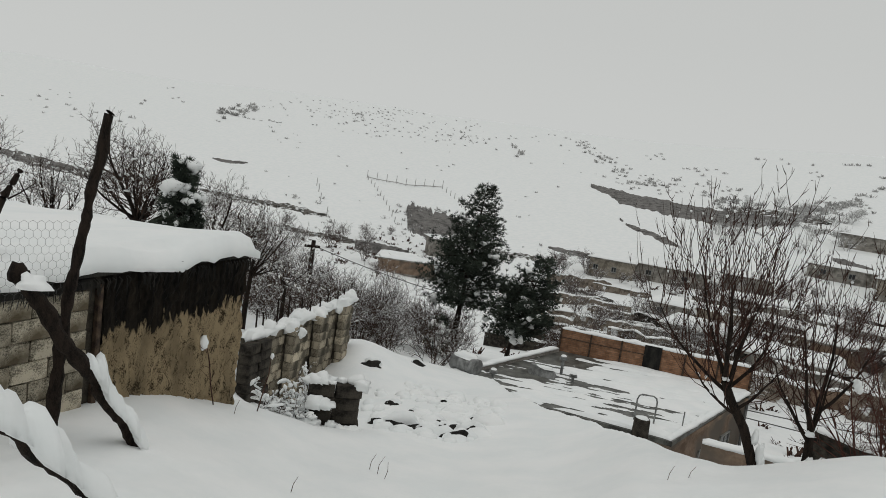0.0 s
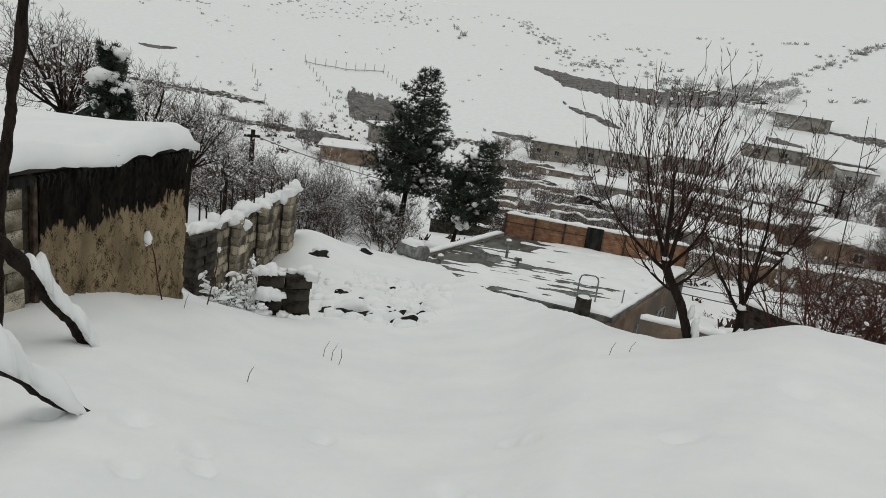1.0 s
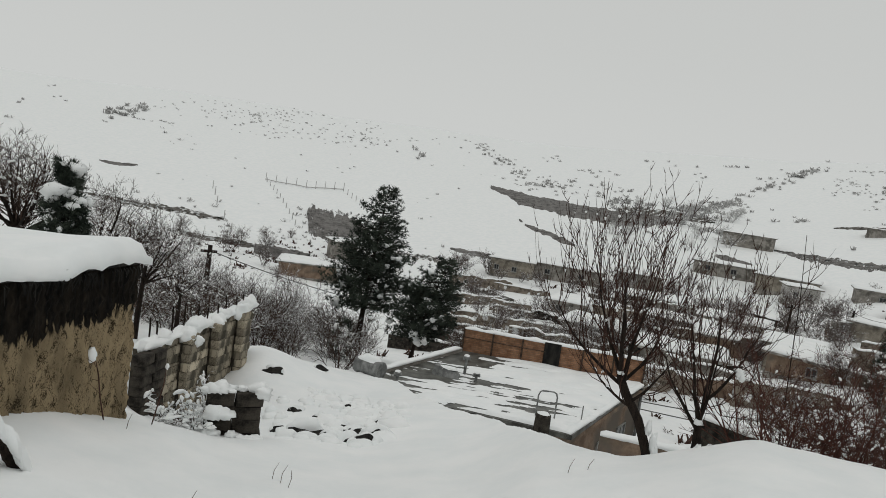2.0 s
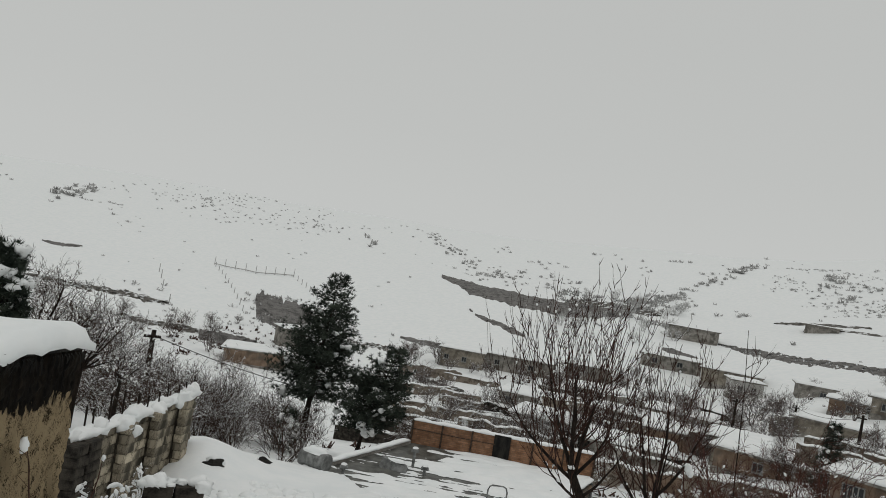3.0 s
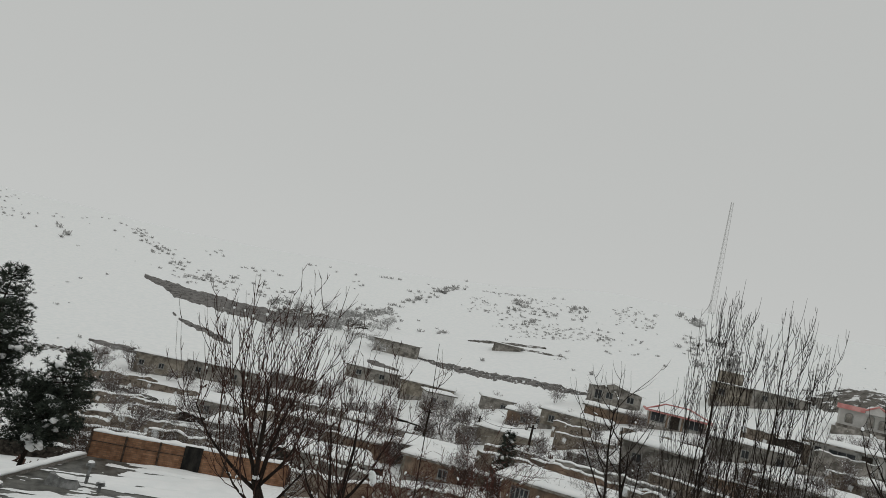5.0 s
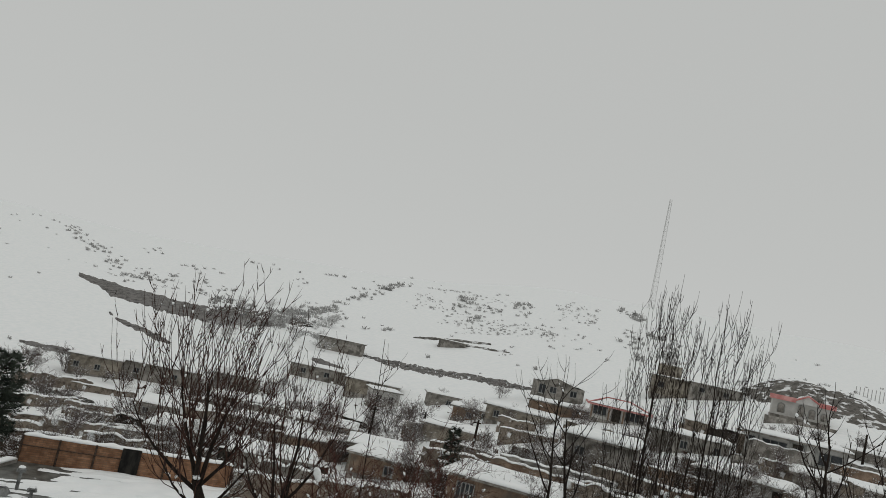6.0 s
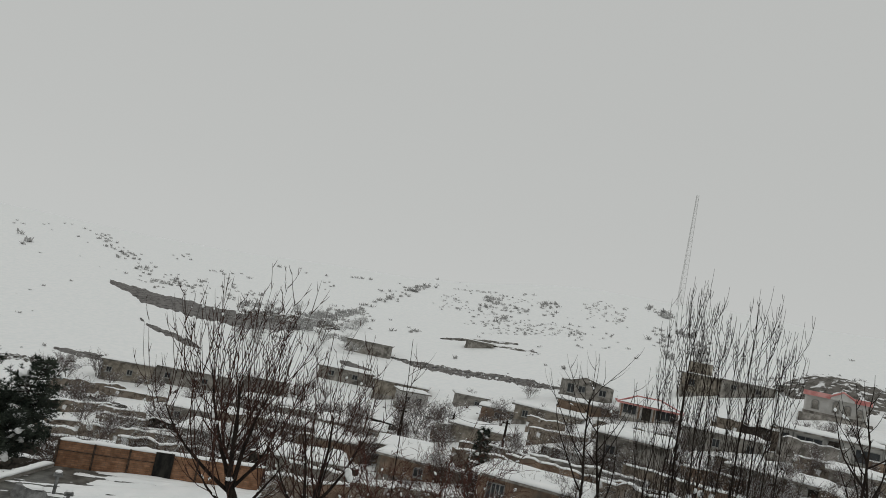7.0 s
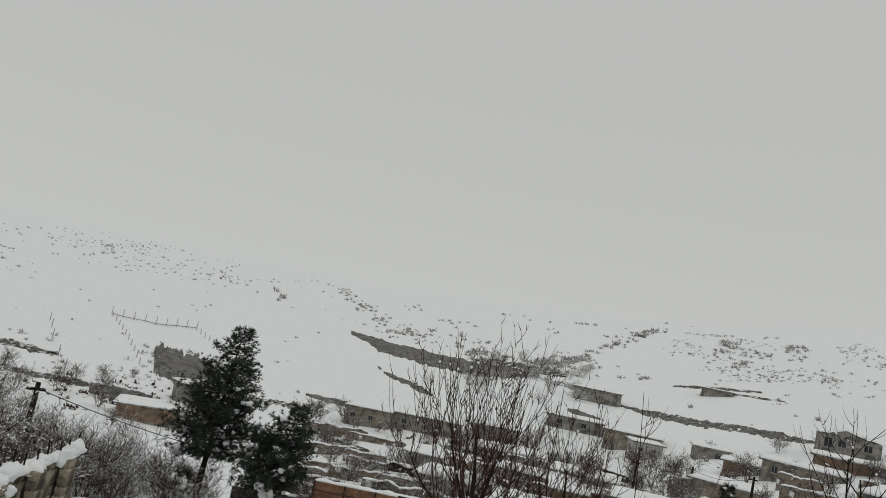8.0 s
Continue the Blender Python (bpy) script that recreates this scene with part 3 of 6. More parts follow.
# ---- garden wall of concrete blocks with pillars ----
gw_blocks = [mesh_from("block", *worn_block(0.385, 0.2, 0.188, i + 50), weathered_block) for i in range(5)]
gw_halves = [mesh_from("half_block", *worn_block(0.185, 0.2, 0.188, i + 60), weathered_block) for i in range(3)]
gw = thing("garden_wall", (-3.78, 14.72, -2.85), "concrete block garden wall with pillars and snow on top", "wall", turn=73.9)
GL = 5.4
part("core", box(0, -0.05, -2.4, GL, 0.06, -0.01), mortar, gw, "mortar core")
rnd = random.Random(8)
for c in range(11):
    z, x = -0.2 * (c + 1), 0.02 if c % 2 else 0.22
    if not c % 2:
        piece("half_block", gw_halves[c % 3], gw, 0.12, -0.06, z)
    while x + 0.4 <= GL + 0.01:
        piece("block", gw_blocks[rnd.randrange(5)], gw, x + 0.2 + rnd.uniform(-0.012, 0.012), -0.06 + rnd.uniform(-0.022, 0.022), z + rnd.uniform(-0.006, 0.006), rnd.choice((0, 180)) + rnd.uniform(-2, 2))
        x += 0.4
dark_pier = [mesh_from("block", *worn_block(0.40, 0.24, 0.19, i + 80), stone) for i in range(3)]
for px in (-0.25, 0.2, 1.6, 2.92, 4.3):
    pillar = part("pillar", box(px - 0.16, -0.40, -2.4, px + 0.16, -0.165, -0.02), mortar, gw, "block pillar")
    for c in range(11):
        piece("block", dark_pier[c % 3] if px < 1 else gw_blocks[(c + 2) % 5], pillar, px + rnd.uniform(-0.03, 0.03), -0.33 + rnd.uniform(-0.025, 0.025), -0.2 * (c + 1) + 0.004, rnd.choice((0, 180)) + rnd.uniform(-4, 4))
for i in range(11):
    x = 0.2 + 0.5 * i + rnd.uniform(-0.12, 0.12)
    h = rnd.uniform(0.28, 0.66)
    part("rebar", tube([(x, -0.08, -0.1), (x + rnd.uniform(-0.02, 0.02), -0.08, h * 0.6), (x + rnd.uniform(-0.06, 0.06), -0.08, h)], 0.019, 5), bark, gw, "rusty steel bar")
part("snow", moved(snow_ridge(GL, 0.16, 0.13, 5, 0.07, 1.2), pose(0, -0.07, -0.01)), snow, gw, "lumpy cap of snow", True)
# pads of the cap that bulge or slump over the face of the wall
for px, dy, dz, sx, sz in ((0.25, -0.10, 0.02, 0.30, 0.17), (0.9, -0.05, 0.02, 0.26, 0.15), (1.55, -0.26, -0.03, 0.22, 0.16), (1.72, -0.36, -0.17, 0.13, 0.13), (2.3, -0.06, 0.03, 0.34, 0.18), (2.95, -0.24, -0.02, 0.24, 0.17), (3.55, -0.07, 0.03, 0.28, 0.15), (4.3, -0.22, 0.0, 0.32, 0.20), (4.95, -0.08, 0.03, 0.36, 0.21)):
    part("snow_pad", lump(px, dy, dz, sx, 0.17, sz, px * 3, 14, 8, 0.6, False), snow, gw, "bulging pad of snow", True)

# ---- broken block stack and brush beside the wall ----
dark_blocks = [mesh_from("block", *worn_block(0.385, 0.2, 0.188, i + 30), stone) for i in range(3)]
sx, sy, sz = spot(-6.4, 10.7)
stack = thing("block_stack", (sx, sy, sz), "short broken stack of dark concrete blocks with snow", "blocks", turn=8)
for c in range(6):
    for i in range(2):
        piece("block", dark_blocks[(c + i) % 3], stack, -0.1 + 0.4 * (i - 0.5) + rnd.uniform(-0.025, 0.025), rnd.uniform(-0.03, 0.03), -0.46 + 0.19 * c, rnd.uniform(-5, 5), rnd.uniform(-3, 3))
for i in range(20):
    px, on_top = rnd.uniform(-0.5, 0.32), i < 11
    k = rnd.uniform(0.06, 0.12)
    part("snow_clump", lump(px, rnd.uniform(-0.12, 0.1) if on_top else -0.2 - rnd.random() * 0.1, 0.70 + rnd.uniform(-0.03, 0.03) if on_top else rnd.choice((0.0, 0.06, 0.14, 0.42)), k * 1.3, k, k * 0.75, i * 1.3, 12, 7, 0.8, False), snow, stack, "", True)


# ---- bare trees ----
def grow(rnd, p, d, length, radius, level, style, out):
    """Adds a limb and, from it, its branches: (points, radii, level)."""
    n = style["steps"][level]
    pts, rad = [p.copy()], [radius]
    for i in range(n):
        wob = Vector((rnd.gauss(0, 1), rnd.gauss(0, 1), rnd.gauss(0, 1))) * style["wobble"][level]
        d = (d + wob + Vector((0, 0, style["up"][level]))).normalized()
        p = p + d * (length / n)
        pts.append(p.copy())
        rad.append(radius * (1 - (1 - style["taper"]) * (i + 1) / n))
    out.append((pts, rad, level))
    if level + 1 < len(style["kids"]) + 1 and level < len(style["kids"]):
        count = style["kids"][level]
        for k in range(max(1, int(round(count * rnd.uniform(0.75, 1.25))))):
            t = style["from"][level] + (1 - style["from"][level]) * (k + rnd.random()) / count
            t = min(t, 0.98)
            i = min(n - 1, int(t * n))
            base = pts[i].lerp(pts[i + 1], t * n - i)
            axis = (pts[i + 1] - pts[i]).normalized()
            side = axis.orthogonal()
            side.rotate(Matrix.Rotation(rnd.uniform(0, 2 * math.pi), 3, axis))
            ang = radians(style["angle"][level] * rnd.uniform(0.7, 1.3))
            kid = (axis * math.cos(ang) + side * math.sin(ang)).normalized()
            r = rad[i] * style["ratio"][level] * rnd.uniform(0.8, 1.1)
            grow(rnd, base, kid, length * style["shrink"][level] * rnd.uniform(0.65, 1.15) * (1.15 - 0.4 * t), max(r, style["min"]), level + 1, style, out)


def limb_shapes(limbs, lo, hi, sides):
    return join(*[tube(p, r, sides, False) for p, r, lev in limbs if lo <= lev <= hi])


def snow_bits(limbs, rnd, share, size, lo=0, hi=9):
    """Clots of snow lodged on limbs and in forks."""
    out = []
    for p, r, lev in limbs:
        if lo <= lev <= hi:
            for i in range(1, len(p)):
                if rnd.random() < share:
                    s = size * rnd.uniform(0.5, 1.3)
                    q = p[i].lerp(p[i - 1], rnd.random())
                    d = (p[i] - p[i - 1]).normalized()
                    flat = 1 - abs(d.z)
                    half = d * (s * (0.5 + 1.3 * flat))
                    up = Vector((0, 0, r[i] * 0.6 + s * 0.15))
                    out.append(tube([q - half + up * 0.6, q - half * 0.5 + up, q + up * 1.25, q + half * 0.6 + up, q + half + up * 0.5], [s * 0.1, s * rnd.uniform(0.2, 0.5), s * rnd.uniform(0.3, 0.6), s * rnd.uniform(0.18, 0.45), s * 0.08], 6))
    return join(*out) if out else None


FRUIT = dict(steps=(6, 7, 5, 4, 3), wobble=(0.12, 0.09, 0.045, 0.04, 0.06), up=(0.05, 0.13, 0.20, 0.17, 0.12), kids=(5, 9, 4, 2), angle=(42, 42, 32, 28), ratio=(0.62, 0.42, 0.6, 0.7), shrink=(1.15, 0.58, 0.5, 0.4), taper=0.22, min=0.005, **{"from": (0.55, 0.12, 0.15, 0.2)})


def bare_tree(name, place, trunk, radius, seed, style, label, category="tree", group="", bark_mat=bark, twig_mat=twig, snow_share=0.06, snow_size=0.04, limbs_given=(), sides=(7, 4)):
    rnd = random.Random(seed)
    ob = thing(name, place, label, category, group)
    out = []
    if limbs_given:
        pts = [Vector(q) for q in trunk]
        out.append((pts, [radius * (1 - 0.3 * i / (len(pts) - 1)) for i in range(len(pts))], 0))
        for start, way, length, rad in limbs_given:
            grow(rnd, Vector(start), Vector(way).normalized(), length, rad, 1, style, out)
    else:
        grow(rnd, Vector((0, 0, -0.3)), Vector(trunk).normalized(), Vector(trunk).length, radius, 0, style, out)
    part("trunk", limb_shapes(out, 0, 0, sides[0]), bark_mat, ob, "", True)
    for p, r, lev in out:
        if lev == 1:
            part("limb", tube(p, r, 5, False), bark_mat, ob, "", True)
    if any(lev > 1 for _, _, lev in out):
        tagged(part("twig", limb_shapes(out, 2, 9, 3), twig_mat, ob), kind="stuff")
    bits = snow_bits(out, rnd, snow_share, snow_size, 0, 3)
    if bits:
        tagged(part("snow", bits, snow, ob, "clots of snow in the forks", True), kind="stuff")
    return ob


def sidewise(az):
    """Turn that lays a thing's x axis across the line of sight at a bearing."""
    return -az


WHIP = dict(FRUIT, wobble=(0.12, 0.085, 0.026, 0.035, 0.05), up=(0.05, 0.17, 0.42, 0.24, 0.15), kids=(5, 11, 4, 1), angle=(42, 44, 26, 26), ratio=(0.62, 0.42, 0.55, 0.7), shrink=(1.15, 1.3, 0.34, 0.4), taper=0.24, min=0.0055)
t1 = bare_tree("bare_tree", spot(25.3, 9.0), [(0.05, 0, -0.3), (-0.02, 0, 0.05), (-0.18, 0.03, 0.42), (-0.36, 0.0, 0.7), (-0.47, -0.02, 0.92)], 0.066, 21, WHIP,
               "leaning bare fruit tree with snow clots on its trunk", limbs_given=(
                   ((-0.46, 0, 0.9), (-0.2, 0.1, 1), 1.15, 0.034), ((-0.42, 0, 0.85), (0.16, -0.1, 1), 1.2, 0.032), ((-0.45, 0, 0.9), (-0.6, 0.2, 0.8), 1.35, 0.028),
                   ((-0.25, 0, 0.55), (-0.95, -0.2, 0.22), 0.95, 0.02), ((-0.42, 0, 0.85), (0.55, 0.3, 0.75), 1.0, 0.024), ((-0.47, 0, 0.92), (-0.1, -0.4, 1), 1.2, 0.024),
                   ((-0.4, 0, 0.78), (-0.9, 0.1, 0.5), 1.3, 0.026), ((-0.3, 0, 0.62), (0.75, -0.1, 0.6), 0.7, 0.022)), snow_share=0.05, snow_size=0.03, twig_mat=brown_twig)
t1.matrix_basis = t1.matrix_basis @ pose(0, 0, 0, 0, 0, -25)
part("drift", join(lump(0.065, -0.02, 0.05, 0.04, 0.06, 0.12, 3, 14, 9, 0.6, False), lump(0.035, -0.01, 0.21, 0.045, 0.055, 0.12, 4, 14, 9, 0.6, False), lump(-0.04, 0.0, 0.36, 0.035, 0.05, 0.08, 9, 14, 9, 0.6, False), lump(-0.46, -0.03, 0.95, 0.045, 0.04, 0.025, 12, 14, 9, 0.6, False)), snow, t1, "snow caked on the lee of the trunk", True)
t2 = bare_tree("bare_tree", spot(28.4, 9.6), [(0, 0, -0.3), (0.02, 0, 0.2), (0.0, 0.02, 0.5)], 0.066, 34, dict(WHIP, kids=(5, 8, 4, 1)),
               "bare fruit tree with dark forked trunk in the snow", limbs_given=(
                   ((0, 0, 0.48), (0.3, 0.1, 1), 1.35, 0.036), ((0, 0, 0.48), (-0.22, -0.1, 1), 1.25, 0.03), ((0, 0, 0.4), (-0.8, 0.1, 0.75), 1.0, 0.028), ((0.0, 0, 0.45), (0.05, -0.4, 1), 1.1, 0.022), ((0.06, 0.03, 0.8), (0.7, 0.1, 0.8), 1.1, 0.022)), snow_share=0.03, snow_size=0.03, twig_mat=brown_twig)
t2.matrix_basis = t2.matrix_basis @ pose(0, 0, 0, 0, 0, -28)
part("drift", join(lump(0.36, -0.06, 1.22, 0.045, 0.04, 0.05, 5, 12, 9, 0.5, False), lump(0.39, -0.06, 1.17, 0.035, 0.04, 0.05, 9, 12, 9, 0.5, False), lump(0.32, -0.05, 1.25, 0.035, 0.03, 0.025, 15, 12, 9, 0.5, False), lump(0.0, -0.03, 0.50, 0.05, 0.04, 0.035, 3, 12, 9, 0.7, False), lump(0.04, -0.02, 0.12, 0.06, 0.06, 0.14, 6, 12, 9, 0.4, False)), snow, t2, "snow in the fork", True)

# ---- flat-roofed brick house below the bank ----
QA, QB, QC, QD = Vector((5.2, 29.4, 0)), Vector((12.1, 27.2, 0)), Vector((7.25, 20.9, 0)), Vector((0.6, 23.7, 0))
ROOF_Z = -6.0


def on_roof(a, b):
    """Place on the roof: a along the brick parapet, b from the parapet to the near edge."""
    return (QA.lerp(QB, a)).lerp(QD.lerp(QC, a), b)


def prism(pts, z0, z1):
    n = len(pts)
    v = [(p[0], p[1], z0) for p in pts] + [(p[0], p[1], z1) for p in pts]
    return v, [tuple(range(n - 1, -1, -1)), tuple(range(n, 2 * n))] + [(i, (i + 1) % n, n + (i + 1) % n, n + i) for i in range(n)]


house = thing("brick_house", (0, 0, 0), "flat-roofed brick house with orange parapet, roof half snowed over", "house")
part("wall", prism([QD, QC, QB, QA], -10.2, ROOF_Z - 0.16), clay_wall, house, "brown brick walls")
part("roof", prism([QD + Vector((-0.1, -0.1, 0)), QC + Vector((0.12, -0.12, 0)), QB + Vector((0.12, 0.1, 0)), QA + Vector((-0.1, 0.1, 0))], ROOF_Z - 0.15, ROOF_Z), bitumen, house, "wet dark roof felt")
# snow lies in patches and strips, melted off round the drains
sv, sf, idx = [], [], {}
NX, NY = 110, 110
cells = {}
for j in range(NY):
    for i in range(NX):
        a, b = (i + 0.5) / NX, (j + 0.5) / NY
        p = on_roof(a, b)
        streak = noise.noise(Vector((a * 3.0 + 3, b * 30 + a * 4, 0.3))) + 0.5 * noise.noise(Vector((p.x * 1.6, p.y * 1.6, 2)))
        hold = 0.50 - 0.85 * math.exp(-((a - 0.08) / 0.2) ** 2) - 0.5 * math.exp(-(((a - 0.45) / 0.3) ** 2 + ((b - 0.62) / 0.16) ** 2)) - 0.85 * math.exp(-(((a - 0.78) / 0.16) ** 2 + ((b - 0.78) / 0.07) ** 2)) - 0.5 * math.exp(-(((a - 0.6) / 0.16) ** 2 + ((b - 0.93) / 0.05) ** 2))
        if streak * 0.95 + hold > 0.0:
            cells[i, j] = min(1.0, (streak * 0.75 + hold) * 3)


def roof_snow_vertex(i, j):
    if (i, j) not in idx:
        near = [cells.get((i - u, j - w), 0) for u in (0, 1) for w in (0, 1)]
        p = on_roof(i / NX, j / NY)
        h = 0.012 + 0.10 * min(near) * (0.8 + 0.5 * noise.noise(Vector((p.x * 1.5, p.y * 1.5, 5))))
        idx[i, j] = len(sv)
        sv.append((p.x, p.y, ROOF_Z + h))
    return idx[i, j]


for i, j in cells:
    sf.append((roof_snow_vertex(i, j + 1), roof_snow_vertex(i + 1, j + 1), roof_snow_vertex(i + 1, j), roof_snow_vertex(i, j)))
part("snow", (sv, sf), snow, house, "thin snow in melting strips", True)
ab = (QB - QA)
AL = ab.length
wall_turn = math.degrees(math.atan2(ab.y, ab.x))
parapet = part("parapet", box(0, 0.03, 0, AL, 0.27, 0.93), brick_bond, house, "orange brick parapet", at=pose(QA.x, QA.y, ROOF_Z, 0, 0, wall_turn))
for i in range(7):
    x = AL * i / 6
    part("post", box(x - 0.035, -0.035, 0.0, x + 0.035, 0.022, 0.94, 0.008), rust, house, "thin steel post on the parapet", at=pose(QA.x, QA.y, ROOF_Z, 0, 0, wall_turn))
door_x = AL * 0.5
part("door", join(box(door_x - 0.33, -0.06, 0.0, door_x + 0.33, -0.012, 0.98, 0.01), box(door_x - 0.28, -0.075, 0.08, door_x + 0.28, -0.062, 0.9)), wet, house, "black sheet-metal hatch", at=pose(QA.x, QA.y, ROOF_Z, 0, 0, wall_turn))
part("pipe", tube([(0.0, -0.05, 0.60), (AL * 0.25, -0.06, 0.585), (AL * 0.48, -0.05, 0.59)], 0.018, 5), rust, house, "thin dark pipe along the parapet", at=pose(QA.x, QA.y, ROOF_Z, 0, 0, wall_turn))
rnd = random.Random(4)
part("snow", moved(snow_ridge(AL, 0.15, 0.10, 4, 0.12, 0.8), pose(QA.x, QA.y, ROOF_Z + 0.93, 0, 0, wall_turn) @ pose(0, 0.14, 0)), snow, house, "snow along the parapet", True)
kerb_d = QA - QD
kerb = part("kerb", moved(box(0.0, -0.1, 0.0, kerb_d.length - 0.1, 0.1, 0.16, 0.03), pose(QD.x, QD.y, ROOF_Z, 0, 0, math.degrees(math.atan2(kerb_d.y, kerb_d.x)))), cement, house, "low cement kerb")
part("snow", moved(snow_ridge(kerb_d.length - 0.2, 0.13, 0.1, 6, 0.15), pose(QD.x, QD.y, ROOF_Z + 0.16, 0, 0, math.degrees(math.atan2(kerb_d.y, kerb_d.x)))), snow, house, "", True)
# side wall under the roof's edge: openings and a downpipe
cb = QB - QC
side_turn = math.degrees(math.atan2(cb.y, cb.x))
for i, (x, w) in enumerate(((1.0, 0.8), (3.2, 1.0), (5.4, 0.9))):
    win = part("window", box(x, -0.03, -2.4, x + w, 0.03, -1.2), dark_glass, house, "dark window in the side wall", at=pose(QC.x, QC.y, ROOF_Z, 0, 0, side_turn))
    part("frame", join(box(x - 0.06, -0.06, -2.46, x, 0.0, -1.14), box(x + w, -0.06, -2.46, x + w + 0.06, 0.0, -1.14), box(x - 0.06, -0.06, -1.2, x + w + 0.06, 0.0, -1.14), box(x + w / 2 - 0.02, -0.05, -2.4, x + w / 2 + 0.02, -0.031, -1.2)), frame_mat, win)
part("beam", moved(box(-0.1, -0.14, -0.3, cb.length + 0.1, -0.02, -0.16), pose(QC.x, QC.y, ROOF_Z, 0, 0, side_turn)), clay_wall, house, "brown roof edge beam")
part("downpipe", moved(tube([(cb.length - 0.25, -0.1, -0.1), (cb.length - 0.25, -0.12, -2.0), (cb.length - 0.25, -0.1, -3.6)], 0.06, 7), pose(QC.x, QC.y, ROOF_Z, 0, 0, side_turn)), tin, house, "pale downpipe")
part("snow", moved(snow_ridge(cb.length, 0.12, 0.08, 9, 0.14, 0.8), pose(QC.x, QC.y, ROOF_Z + 0.005, 0, 0, side_turn)), snow, house, "", True)


def flue(a, b, h, label):
    p = on_roof(a, b)
    ob = thing("flue", (p.x, p.y, ROOF_Z), label, "chimney", "roof flues")
    part("pipe", tube([(0, 0, 0), (0, 0, h)], 0.055, 8), tin, ob)
    part("cowl", join(tube([(-0.13, 0, h + 0.03), (0.13, 0, h + 0.03)], 0.06, 8), tube([(0, 0, h + 0.08), (0, 0, h + 0.12)], [0.12, 0.09], 8)), tin, ob, "T-shaped metal cowl")
    part("snow", lump(0, 0, h + 0.12, 0.11, 0.1, 0.06, 3), snow, ob, "", True)


flue(0.28, 0.50, 0.62, "grey metal flue with a T cowl on the roof")
flue(0.04, 0.86, 0.4, "short flue at the roof kerb")
flue(0.16, 0.88, 0.35, "short flue on the wet roof")
flue(0.37, 0.56, 0.2, "stub of a vent pipe on the roof")
p = on_roof(0.22, 0.56)
cooler = thing("metal_trough", (p.x, p.y, ROOF_Z), "upturned galvanised trough with snow on the roof", "trough", turn=-24)
part("body", ([(-0.5, -0.22, 0), (0.5, -0.22, 0), (0.5, 0.22, 0), (-0.5, 0.22, 0), (-0.42, -0.14, 0.36), (0.38, -0.14, 0.2), (0.38, 0.14, 0.2), (-0.42, 0.14, 0.36)], box(0, 0, 0, 1, 1, 1)[1]), tin, cooler)
part("snow", lump(0.0, 0.02, 0.26, 0.42, 0.17, 0.1, 4), snow, cooler, "", True)
p = on_roof(0.80, 0.80)
rail = thing("ladder_rail", (p.x, p.y, ROOF_Z - 0.02), "bent grey pipe handrail at the roof edge", "rail", turn=-10)
part("hoop", tube([(0.35, -0.75, -0.5), (0.35, -0.75, 0.78), (0.31, -0.75, 0.9), (0.22, -0.75, 0.95), (-0.12, -0.75, 0.95), (-0.2, -0.75, 0.9), (-0.24, -0.75, 0.78), (-0.24, -0.75, -0.3)], 0.025, 6), tin, rail, "", True)
part("bar", tube([(1.25, -0.4, -0.3), (1.25, -0.4, 0.55)], 0.02, 6), tin, rail)
p = on_roof(0.90, 1.02)
drum = thing("dark_barrel", (p.x - 0.1, p.y - 0.3, -6.42), "dark plastic barrel standing at the roof edge", "barrel", turn=0)
part("body", tube([(0, 0, 0), (0, 0, 0.05), (0, 0, 0.5), (0, 0, 0.98), (0, 0, 1.02)], [0.2, 0.23, 0.25, 0.23, 0.2], 14), stone, drum, "", True)
part("snow", lump(0, 0, 1.0, 0.2, 0.2, 0.07, 5), snow, drum, "", True)
# drum on the mound
tx, ty, tz = spot(3.05, 24.3)
tank = thing("oil_drum", (tx, ty, tz + 0.04), "grey steel drum lying in the snow, snow on top", "drum", turn=-38)
part("body", tube([(-0.505, 0, 0.24), (-0.495, 0, 0.24), (-0.17, 0, 0.24), (-0.16, 0, 0.24), (-0.14, 0, 0.24), (0.14, 0, 0.24), (0.16, 0, 0.24), (0.18, 0, 0.24), (0.495, 0, 0.24), (0.505, 0, 0.24)], [0.27, 0.29, 0.28, 0.3, 0.28, 0.28, 0.3, 0.28, 0.29, 0.27], 18), tin, tank, "", True)
part("snow", lump(-0.04, 0.0, 0.46, 0.47, 0.22, 0.2, 6, 16, 6, 0.25), snow, tank, "thick pad of snow", True)

# walls of the yard right of the house
for az0, r0, az1, r1, top, mat, label in ((21.6, 21.6, 28.2, 21.8, -5.6, clay_wall, "brown yard wall capped with snow"), (28.8, 17.4, 41.0, 16.2, -3.25, stone, "dark stone yard wall under a snow cap"), (24.6, 27.0, 33.0, 30.5, -7.6, rubble_wall, "low rubble yard wall with snow")):
    a, b = Vector(spot(az0, r0)), Vector(spot(az1, r1))
    d = b - a
    w = thing("yard_wall", (a.x, a.y, top), label, "wall", "yard walls", turn=math.degrees(math.atan2(d.y, d.x)))
    part("wall", box(0, -0.12, -4.2, math.hypot(d.x, d.y), 0.12, 0, 0.02), mat, w)
    part("snow", snow_ridge(math.hypot(d.x, d.y), 0.17, 0.15, top * 3, 0.15), snow, w, "", True)

